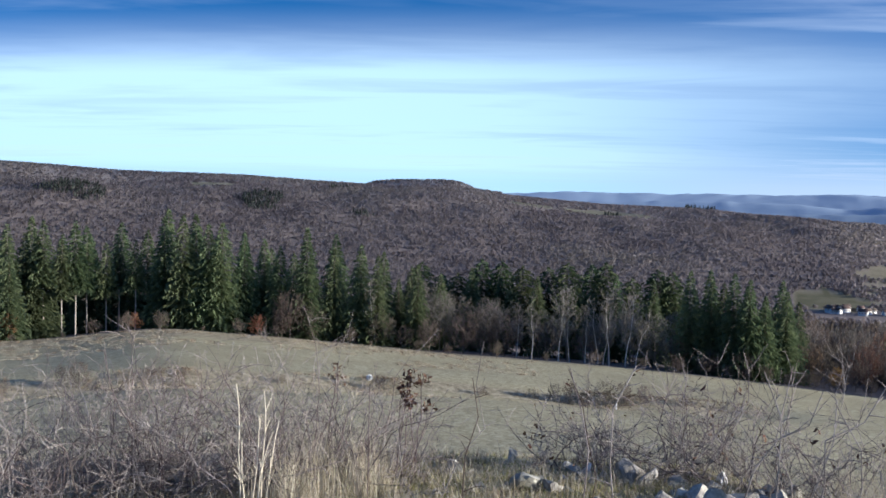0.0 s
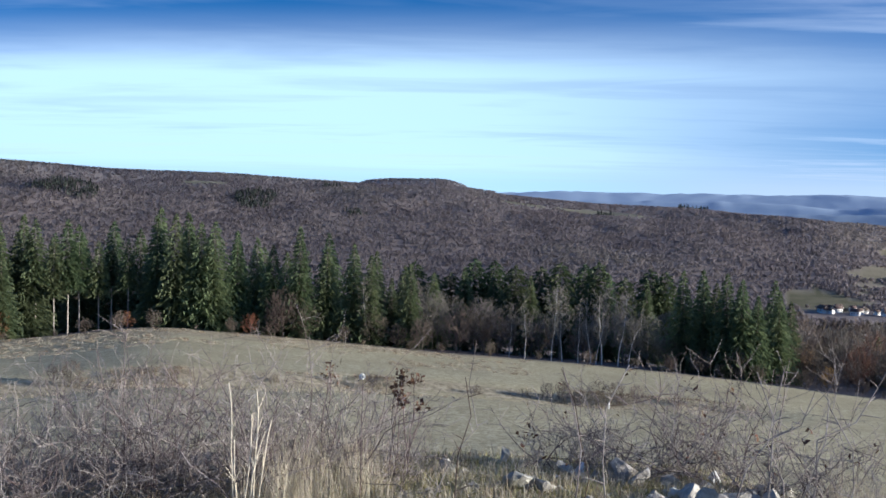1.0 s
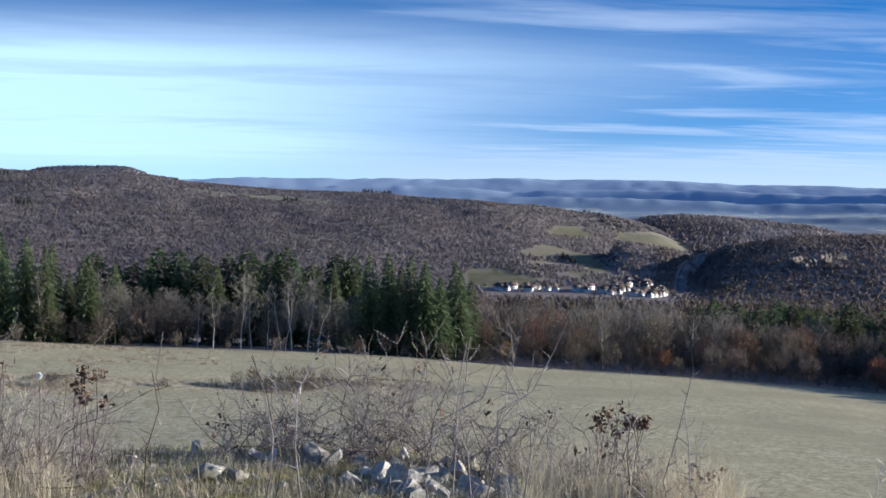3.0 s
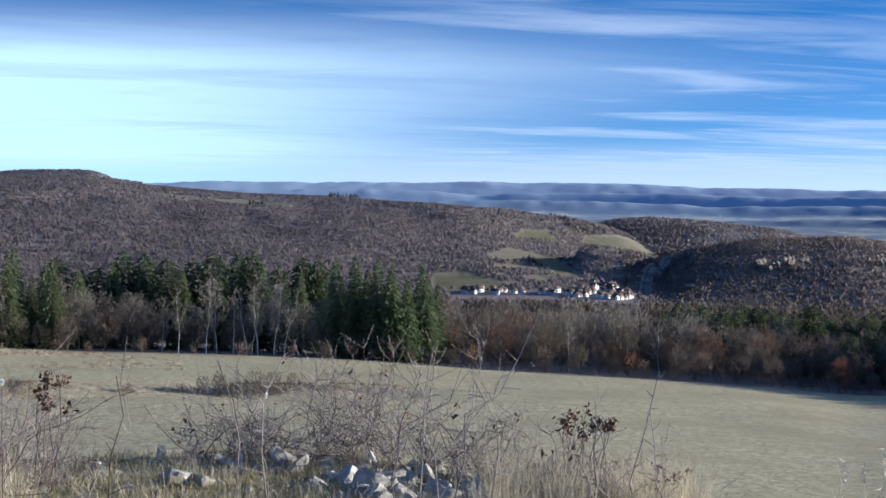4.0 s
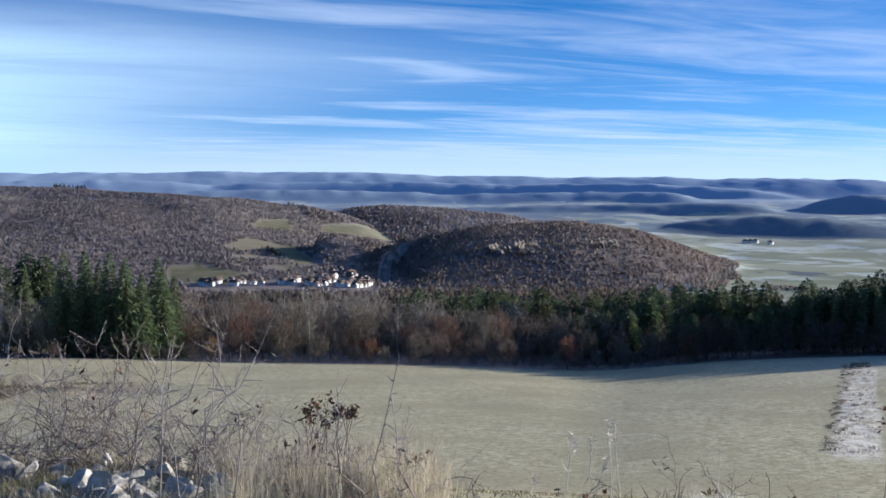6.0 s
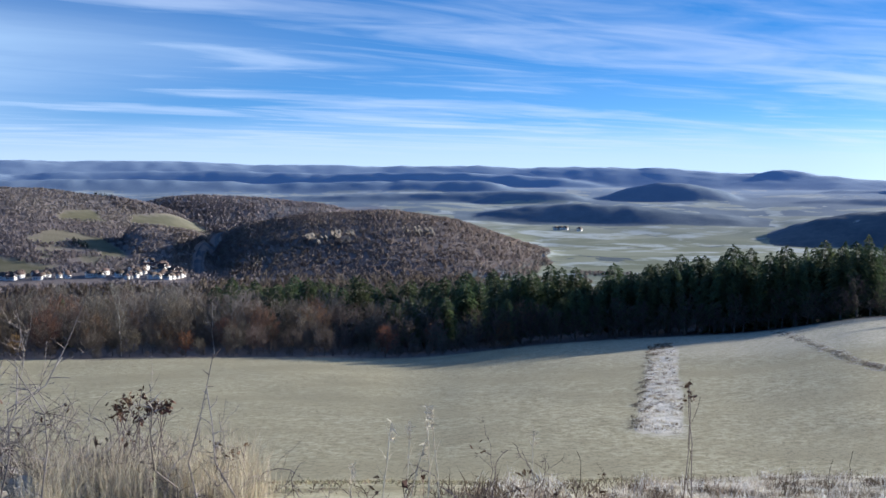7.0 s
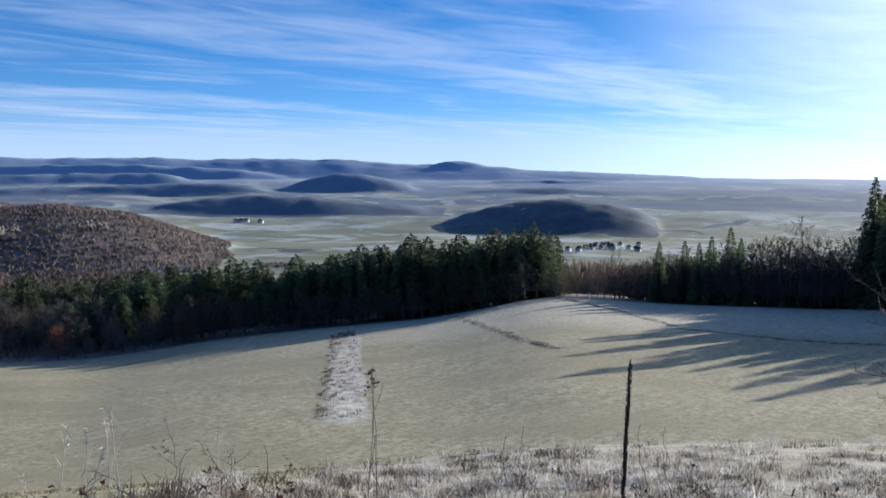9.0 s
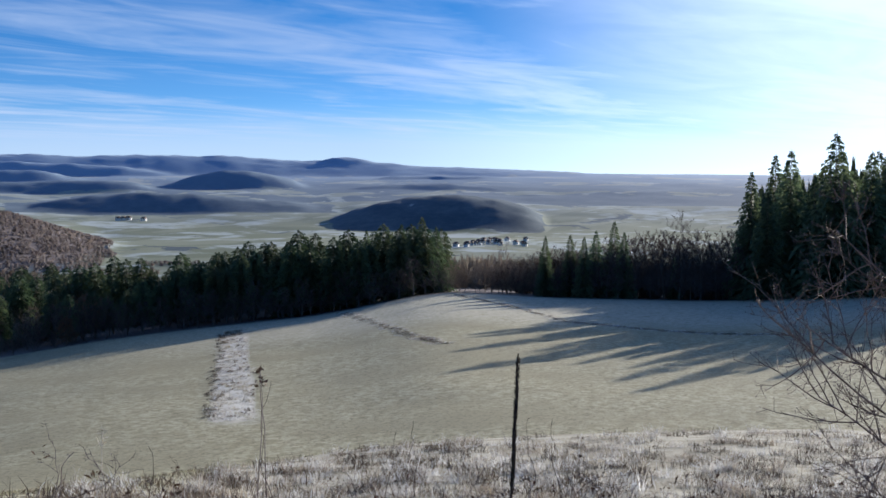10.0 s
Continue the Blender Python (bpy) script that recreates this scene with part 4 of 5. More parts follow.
# ---- the village in the valley ----
def gable_house(w, d, h, rh):
    body, roof = Pile(), Pile()
    x, y = w / 2, d / 2
    body.add([(-x, -y, -1), (x, -y, -1), (x, y, -1), (-x, y, -1), (-x, -y, h), (x, -y, h), (x, y, h), (-x, y, h), (-x, 0, h + rh), (x, 0, h + rh)],
             [(0, 1, 5), (0, 5, 4), (1, 2, 6), (1, 6, 5), (2, 3, 7), (2, 7, 6), (3, 0, 4), (3, 4, 7), (4, 7, 8), (5, 9, 6)])
    o, th = 0.5, 0.3
    for s in (-1, 1):
        e = h - rh * o / y
        a = [(-x - o, s * (y + o), e), (x + o, s * (y + o), e), (x + o, 0, h + rh + 0.05), (-x - o, 0, h + rh + 0.05)]
        b = [(p[0], p[1], p[2] + th) for p in a]
        roof.add(a + b, [(0, 1, 2), (0, 2, 3), (4, 6, 5), (4, 7, 6), (0, 4, 5), (0, 5, 1), (1, 5, 6), (1, 6, 2), (3, 7, 4), (3, 4, 0)])
    return body, roof


def window_mesh(w, h):
    p = Pile()
    p.add([(-w / 2, -0.06, 0), (w / 2, -0.06, 0), (w / 2, -0.06, h), (-w / 2, -0.06, h), (-w / 2, 0.05, 0), (w / 2, 0.05, 0), (w / 2, 0.05, h), (-w / 2, 0.05, h)],
          [(0, 1, 2), (0, 2, 3), (0, 4, 5), (0, 5, 1), (1, 5, 6), (1, 6, 2), (2, 6, 7), (2, 7, 3), (3, 7, 4), (3, 4, 0)])
    return p.mesh("window", M_WINDOW)


M_WINDOW = mat_two("window_glass", (0.03, 0.035, 0.045), (0.05, 0.055, 0.07), 0.5, 0.15)
WINDOW = window_mesh(1.4, 1.5)


def make_house(w, d, h, rh, label):
    house = tagged(new("house"), label, "house", "village houses")
    body, roof = gable_house(w, d, h, rh)
    part("wall", body.mesh("wall", M_WALL), house)
    top = part("roof", roof.mesh("roof", M_ROOF), house)
    stack = Pile()
    stack.tube([(w * 0.22, 0, h + rh * 0.55), (w * 0.22, 0, h + rh + 1.1)], [0.5, 0.5], 4)
    stack.add([(w * 0.22 - 0.4, -0.4, h + rh + 1.1), (w * 0.22 + 0.4, -0.4, h + rh + 1.1), (w * 0.22 + 0.4, 0.4, h + rh + 1.1), (w * 0.22 - 0.4, 0.4, h + rh + 1.1)], [(0, 1, 2), (0, 2, 3)])
    part("chimney", stack.mesh("chimney", M_ROOF), top)
    for i in range(3):
        ob = part("window", WINDOW, house)
        ob.location = ((i - 1) * w * 0.3, -d / 2 - 0.01, h * 0.45)
    return house


HOUSES = [make_house(8.5, 7.0, 5.0, 2.8, "white rendered village house with a dark pitched roof"), make_house(12, 8, 6.0, 3.2, "large white village house with a dark roof"), make_house(7, 6.0, 4.6, 2.5, "small white village house with a brown roof")]
first_house = set()


def settle(az, r, kind, turn):
    ob = HOUSES[kind]
    x, y = at(az, r)
    m = pose(x, y, land_z(x, y), 0, 0, turn)
    if kind in first_house:
        return copy_thing(ob, m)
    first_house.add(kind)
    ob.matrix_basis = m
    return ob


vr = np.random.default_rng(11)
for i in range(100):
    if i < 30:
        az = vr.uniform(18.9, 25)
        r = 1640 + 18 * vr.uniform(-1, 1)
    else:
        az = 24.3 + 3.1 * math.sqrt(vr.uniform(0, 1))
        r = vr.uniform(1590, 1660 + 190 * max(0.0, 1 - abs(az - 25.9) / 1.6))
    settle(az, r, int(vr.choice([0, 0, 1, 2, 2])), -az + vr.choice([45, -45, 60, 30]) + vr.uniform(-8, 8))
settle(20.6, 1615, 1, -35)
for i in range(26):
    a = vr.uniform(62.8, 66.4)
    settle(a, vr.uniform(1950, 2150), int(vr.choice([0, 2])), -a + vr.choice([40, -50]) + vr.uniform(-12, 12))
for az, r in ((46.1, 2790), (46.35, 2795), (46.6, 2800), (47.3, 2780)):
    settle(az, r, 1, -az + 42)


def ribbon(name, pts, width, mat, label):
    p = Pile()
    pts = np.array(pts, float)
    d = np.gradient(pts, axis=0)
    s = np.stack([-d[:, 1], d[:, 0]], -1) / np.linalg.norm(d, axis=1, keepdims=True) * width / 2
    lo = np.concatenate([pts + s, pts - s])
    z = land(lo[:, 0], lo[:, 1]) + 0.7
    n = len(pts)
    v = np.concatenate([lo, z[:, None]], 1)
    vb = v - np.array([0, 0, 1.4])
    t = []
    for i in range(n - 1):
        t += [(i, i + n, i + n + 1), (i, i + n + 1, i + 1)]
        t += [(i, i + 1, i + 1 + 2 * n), (i, i + 1 + 2 * n, i + 2 * n), (i + n, i + 3 * n, i + n + 1), (i + n + 1, i + 3 * n, i + 1 + 3 * n)]
    p.add(np.concatenate([v, vb]), t)
    tagged(new(name, p.mesh(name, mat)), label, "road", kind="structure")


rr = np.linspace(1680, 2560, 50)
aa = road_bearing(rr)
ribbon("road", np.stack([rr * np.sin(np.radians(aa)), rr * np.cos(np.radians(aa))], -1), 12, M_ROAD, "road winding up the shaded side valley, coloured grey-blue for the shade")


def cliff(az, r, w, h, seed):
    """A pale broken rock face standing out of the wooded slope."""
    rng = np.random.default_rng(seed)
    x, y = at(az, r)
    p = Pile()
    n, k = 9, 5
    g = np.array([[((i / (n - 1) - 0.5) * w, rng.normal(0, 1.2) + j * 1.5, j * h / (k - 1) * (0.75 + 0.4 * vnoise(np.array(i * 0.7), np.array(float(seed)), 3)) - 2) for j in range(k)] for i in range(n)], float)
    g[..., 0] += rng.normal(0, w * 0.02, (n, k))
    t = []
    for i in range(n - 1):
        for j in range(k - 1):
            q = i * k + j
            t += [(q, q + k, q + k + 1), (q, q + k + 1, q + 1)]
    front = g.reshape(-1, 3)
    back = front + np.array([0, 8, -2.0])
    t += [(a + n * k, c_ + n * k, b + n * k) for a, b, c_ in list(t)]
    p.add(np.concatenate([front, back]), t)
    ob = tagged(new("rock_cliff", p.mesh("rock_cliff", M_CLIFF)), "pale limestone cliff standing out of the wooded hill", "cliff")
    ob.matrix_basis = pose(x, y, land_z(x, y) + 3, 0, 0, -az + 50)


M_CLIFF = mat_two("cliff_rock", (0.20, 0.175, 0.15), (0.34, 0.305, 0.265), 0.15, 0.95, bump=0.8, bump_scale=0.6)
for i, (az, r, w, h) in enumerate(((33.9, 1800, 12, 10), (34.6, 1780, 9, 13), (35.2, 1790, 13, 15), (35.9, 1805, 9, 10), (39.3, 1830, 9, 15), (39.9, 1845, 10, 13), (34.2, 1765, 9, 8), (35.7, 1765, 8, 9), (38.7, 1840, 7, 10), (45.6, 1890, 18, 7))):
    cliff(az, r, w, h, 300 + i)


# ---- the stony knoll in front ----
def ground_at(az, el):
    """Where a sight line that dips by el meets the near ground."""
    r = np.linspace(2.5, 20, 350)
    x, y = r * math.sin(radians(az)), r * math.cos(radians(az))
    z = land(x, y)
    k = int(np.argmax((z - EYE) / r >= tand(el)))
    return float(x[k]), float(y[k]), float(z[k]), float(r[k])


def stone_mesh(rng, sx, sy, sz, mat, level=3):
    bm = bmesh.new()
    bmesh.ops.create_icosphere(bm, subdivisions=level, radius=1.0)
    off = Vector(rng.uniform(-50, 50, 3))
    cuts = [(Vector(rng.normal(0, 1, 3)).normalized(), rng.uniform(0.28, 0.72)) for _ in range(11)]
    for v in bm.verts:
        p = v.co.copy()
        for n, d in cuts:
            e = p.dot(n) - d
            if e > 0:
                p -= n * e
        p *= 1.15 + 0.16 * noise.fractal(p * 2.6 + off, 0.7, 2.1, 5) - 0.16 * abs(noise.noise(p * 4.5 + off))
        v.co = Vector((p.x * sx, p.y * sy, p.z * sz))
    me = bpy.data.meshes.new("limestone_rock")
    bm.to_mesh(me)
    bm.free()
    me.materials.append(mat)
    for poly in me.polygons:
        poly.use_smooth = True
    me.set_sharp_from_angle(angle=radians(24))
    return me


SR = np.random.default_rng(3)


def stone(az, el, w, h, mat=None, label="weathered grey limestone rock on the grassy knoll"):
    """A rock of width w and height h whose foot is seen at that bearing and dip."""
    x, y, z, r = ground_at(az, el)
    me = stone_mesh(SR, w / 2, w / 2 * SR.uniform(0.7, 1.0), h * 0.72, mat or M_STONE, 3 if w > 0.08 else 2)
    ob = tagged(new("limestone_rock", me), label, "rock", "rocks on the knoll")
    ob.matrix_basis = pose(x, y, z + h * 0.2, SR.uniform(-8, 8), SR.uniform(-8, 8), SR.uniform(0, 360))
    return ob


WHITE = "freshly broken white limestone rock on the knoll"
for az, el, w, h in ((9.7, -14.4, 0.25, 0.21), (10.6, -14.6, 0.17, 0.13), (4.8, -15.0, 0.24, 0.15), (5.9, -15.1, 0.13, 0.10), (3.8, -13.75, 0.10, 0.14), (0.8, -14.3, 0.13, 0.08), (7.0, -14.3, 0.15, 0.10),
                     (15.1, -15.2, 0.26, 0.13), (17.4, -15.3, 0.22, 0.14), (16.3, -14.8, 0.18, 0.10), (13.4, -15.2, 0.2, 0.12), (18.9, -15.5, 0.13, 0.14), (21.2, -15.9, 0.22, 0.13), (22.6, -15.8, 0.16, 0.12), (20.1, -15.8, 0.14, 0.08),
                     (12.3, -14.5, 0.14, 0.08), (11.6, -15.4, 0.16, 0.08), (2.4, -15.2, 0.1, 0.06), (24.6, -16.3, 0.12, 0.07), (-1.6, -15.0, 0.09, 0.05), (14.2, -15.9, 0.2, 0.1), (16.0, -16.0, 0.24, 0.12), (18.2, -16.2, 0.2, 0.1), (8.3, -15.6, 0.12, 0.07)):
    stone(az, el, w, h)
for az, el, w, h in ((7.75, -14.3, 0.085, 0.14), (14.3, -14.15, 0.14, 0.085), (10.1, -14.15, 0.11, 0.1), (18.0, -15.1, 0.08, 0.06), (22.0, -15.5, 0.09, 0.08)):
    stone(az, el, w, h, M_WHITE_STONE, WHITE)
for i in range(80):
    az = SR.uniform(12.5, 24)
    s = SR.uniform(0.08, 0.22)
    stone(az, SR.uniform(-16.2, -14.5) - max(0, az - 17) * 0.07, s, s * SR.uniform(0.45, 0.75))
for i in range(110):
    az = SR.uniform(-1, 25) if i % 2 else SR.uniform(10, 25)
    s = SR.uniform(0.03, 0.075)
    stone(az, SR.uniform(-15.9, -13.9) - max(0, az - 18) * 0.06, s, s * 0.6)


# ---- grass ----
def blades(name, label, mat, spots, per, length, spread, width, lean=0.5, kind="stuff", seed=1):
    """Tufts of curved blades of grass; each blade is a tapering strip with a bend."""
    rng = np.random.default_rng(seed)
    spots = np.asarray(spots, float)
    n = len(spots) * per
    base = np.repeat(spots, per, axis=0) + np.concatenate([rng.normal(0, spread, (n, 2)), np.zeros((n, 1))], 1)
    base[:, 2] = land(base[:, 0], base[:, 1]) - 0.01
    size = np.repeat(rng.uniform(0.6, 1.35, len(spots)), per)
    L = length * size * rng.uniform(0.45, 1.2, n)
    a = rng.uniform(0, 2 * math.pi, n)
    out = np.stack([np.cos(a), np.sin(a), np.zeros(n)], -1)
    tilt = lean * rng.uniform(0.1, 1.3, n)
    up = np.array([0, 0, 1.0])
    m = base + (up * np.cos(tilt * 0.6)[:, None] + out * np.sin(tilt * 0.6)[:, None]) * (L * 0.55)[:, None]
    t = m + (up * np.cos(tilt * 1.7)[:, None] + out * np.sin(tilt * 1.7)[:, None]) * (L * 0.45)[:, None]
    b = rng.uniform(0, 2 * math.pi, n)
    side = np.stack([np.cos(b), np.sin(b), np.zeros(n)], -1) * (width * rng.uniform(0.6, 1.3, n))[:, None]
    V = np.stack([base - side, base + side, m - side * 0.7, m + side * 0.7, t], 1)
    k = np.arange(n)[:, None] * 5
    T = np.stack([k + np.array([[0, 1, 3]]), k + np.array([[0, 3, 2]]), k + np.array([[2, 3, 4]])], 1).reshape(-1, 3)
    ob = new(name, mesh_from(name, V.reshape(-1, 3), T, mat))
    return tagged(ob, label, "grass", kind=kind)


def spots_in(a0, a1, e0, e1, n, seed, keep=None):
    """Random feet on the near ground, between two bearings and two dips."""
    rng = np.random.default_rng(seed)
    az, el = rng.uniform(a0, a1, n), rng.uniform(e0, e1, n)
    if keep is not None:
        ok = el < prof(az, keep) + 0.1
        az, el = az[ok], el[ok]
    r = np.geomspace(2.5, 40, 220)
    x, y = r[None] * np.sin(np.radians(az))[:, None], r[None] * np.cos(np.radians(az))[:, None]
    z = land(x, y)
    k = np.argmax((z - EYE) / r[None] >= tand(el)[:, None], axis=1)
    i = np.arange(len(az))
    ok = (k > 0) & (r[k] < 38)
    jit = rng.uniform(0.97, 1.03, len(az))
    return np.stack([x[i, k] * jit, y[i, k] * jit, z[i, k]], -1)[ok]


BANK_BROW = [(44, -16.4), (50, -15.0), (56, -14.1), (62, -13.5), (82, -12.1), (92, -12)]
blades("dry_grass", "bleached dry winter grass on the stony knoll", M_STRAW, np.concatenate([spots_in(-25, -1, -18, -12.4, 400, 1), spots_in(-3, 27, -18, -12.4, 620, 11)]), 34, 0.12, 0.06, 0.0019, 1.5, seed=1)
blades("mossy_turf", "low green mossy turf between the rocks", M_MOSS, spots_in(-6, 26, -17.4, -12.4, 1900, 2), 44, 0.05, 0.075, 0.0028, 1.6, seed=2)
blades("brown_knoll_grass", "brown matted dead grass on the stony knoll", M_DEADGRASS, spots_in(-24, 27, -18, -12.4, 380, 7), 30, 0.10, 0.07, 0.0022, 1.6, seed=7)
blades("tall_dry_grass", "tall straw-coloured grass tufts under the thorn bush", M_STRAW, np.concatenate([spots_in(20, 31, -17.4, -14.6, 105, 3), spots_in(24, 31, -17.6, -15.4, 45, 13)]), 60, 0.36, 0.05, 0.0019, 0.5, seed=3)
blades("tall_grass_tuft", "pale dry grass clump beside the bramble bush", M_STRAW, spots_in(-11, -3, -17, -13.2, 40, 4), 55, 0.30, 0.06, 0.0019, 0.5, seed=4)
blades("frosted_grass", "white frosted grass tufts on the bank", M_FROST_GRASS, spots_in(44, 92, -19, -12.3, 760, 5, BANK_BROW), 80, 0.19, 0.085, 0.0036, 2.2, seed=5)
blades("brown_grass", "brown dead grass between the frosted tufts", M_DEADGRASS, spots_in(40, 92, -19, -12.3, 1100, 6, BANK_BROW), 40, 0.16, 0.10, 0.0036, 1.4, seed=6)


def strip_spots(n, seed, a0, r0, a1, r1, half):
    rng = np.random.default_rng(seed)
    p, q = np.array(at(a0, r0)), np.array(at(a1, r1))
    u = (q - p) / np.linalg.norm(q - p)
    f, g = rng.uniform(0, 1, n), rng.uniform(-half, half, n)
    xy = p + (q - p) * f[:, None] + np.stack([u[1] * g, -u[0] * g], -1)
    return np.concatenate([xy, np.zeros((n, 1))], 1)


blades("frosted_strip_grass", "tall frosted grass left uncut in a strip across the meadow", M_FROST_GRASS, strip_spots(280, 31, 51.4, 94, 51.6, 196, 2.0), 34, 0.22, 0.3, 0.026, 1.9, seed=31)
blades("strip_straw", "tall bleached grass left uncut in a strip across the meadow", M_STRAW, strip_spots(150, 37, 51.4, 94, 51.6, 196, 2.0), 26, 0.3, 0.3, 0.022, 1.3, seed=37)
blades("strip_edge_grass", "brown tall grass along the edge of the strip", M_DEADGRASS, np.concatenate([strip_spots(80, 32, 50.3, 96, 51.0, 205, 0.7), strip_spots(60, 33, 51.5, 196, 51.6, 212, 1.6), strip_spots(60, 36, 51.4, 94, 51.6, 196, 1.9)]), 22, 0.4, 0.2, 0.02, 1.0, seed=32)
def bank_spots(n, seed, lo, hi):
    """Feet along the terrace bank that crosses the meadow."""
    rng = np.random.default_rng(seed)
    az = rng.uniform(-26, 16, n)
    r = 157 + 10 * np.sin(np.radians(az * 3)) + rng.uniform(lo, hi, n)
    x, y = r * np.sin(np.radians(az)), r * np.cos(np.radians(az))
    ok = fbm(x, y, 9, 2, 17) > -0.25
    return np.stack([x, y, 0 * x], -1)[ok]


blades("bank_grass", "tall bleached grass along the terrace bank", M_STRAW, bank_spots(1100, 34, -4, 2), 24, 0.42, 0.35, 0.026, 1.0, seed=34)
def edge_spots(n, seed):
    """Feet in the rough grass between the meadow and the wood."""
    rng = np.random.default_rng(seed)
    az, r = rng.uniform(-25, 5, n), rng.uniform(188, 233, n)
    x, y = r * np.sin(np.radians(az)), r * np.cos(np.radians(az))
    ok = fbm(x, y, 14, 3, 41) > -0.15
    return np.stack([x, y, 0 * x], -1)[ok]


blades("edge_grass", "yellowish tussock grass in front of the spruces", M_STRAW, edge_spots(1500, 38), 20, 0.34, 0.45, 0.03, 1.2, seed=38)
blades("edge_scrub", "brown dead herbs in the tussock grass", M_DEADGRASS, edge_spots(500, 39), 20, 0.45, 0.4, 0.028, 0.9, seed=39)
blades("bank_scrub", "brown dead herbs along the terrace bank", M_DEADGRASS, bank_spots(800, 35, -2, 4), 24, 0.55, 0.4, 0.022, 0.8, seed=35)


# rough dark ditches across the frosty corner of the meadow
def ditch_spots(n, seed, corners, half):
    return np.concatenate([strip_spots(int(n * 0.5) + 1, seed + i, *p, *q, half) for i, (p, q) in enumerate(zip(corners, corners[1:]))])


DITCHES = (((56.9, 230), (59, 179), (61, 150), (62.2, 141)), ((62.6, 229), (65.5, 207), (68.7, 178), (72.5, 170), (76.6, 164), (82, 160)))
for i, line in enumerate(DITCHES):
    blades("ditch_grass", "dark rough grass along a shallow meadow ditch", M_DEADGRASS, ditch_spots(110, 61 + 10 * i, line, 0.8), 16, 0.24, 0.3, 0.03, 1.1, seed=61 + i)
    blades("ditch_frost", "frosted rough grass along a shallow meadow ditch", M_FROST_GRASS, ditch_spots(120, 71 + 10 * i, line, 1.6), 18, 0.22, 0.35, 0.03, 1.4, seed=71 + i)
# short tufts of the grazed meadow below the brow
def meadow_spots(n, seed, a0, a1, r0, r1):
    rng = np.random.default_rng(seed)
    az, r = rng.uniform(a0, a1, n), r0 * (r1 / r0) ** rng.uniform(0, 1, n)
    x, y = r * np.sin(np.radians(az)), r * np.cos(np.radians(az))
    ok = (fbm(x, y, 2.5, 3, 77) > -0.1) & (r > brow_radius(az) * 1.05)
    return np.stack([x, y, 0 * x], -1)[ok]


blades("meadow_tufts", "short grazed winter grass tufts on the meadow", M_TURF, meadow_spots(5200, 81, 20, 84, 7, 62), 9, 0.055, 0.10, 0.006, 1.7, seed=81)
blades("dark_meadow_tufts", "short dark dead grass tufts on the meadow", M_DEADGRASS, meadow_spots(2600, 82, 20, 84, 7, 62), 9, 0.05, 0.09, 0.006, 1.6, seed=82)
blades("meadow_edge_tufts", "short grazed winter grass tufts below the knoll", M_TURF, meadow_spots(2600, 83, -24, 20, 30, 75), 9, 0.08, 0.16, 0.012, 1.5, seed=83)


# ---- thorn bushes, weeds and saplings ----
def stem_path(rng, p, d, ln, k, wob, grav=0.0, hold=0.0):
    """A wandering shoot; hold pulls it back to its first direction."""
    pts = [np.array(p, float)]
    d = np.array(d, float) / np.linalg.norm(d)
    d0 = d
    for i in range(k):
        d = d + hold * (d0 - d) + rng.normal(0, wob, 3) + np.array([0, 0, grav])
        d /= np.linalg.norm(d)
        pts.append(pts[-1] + d * ln / k)
    return np.array(pts)


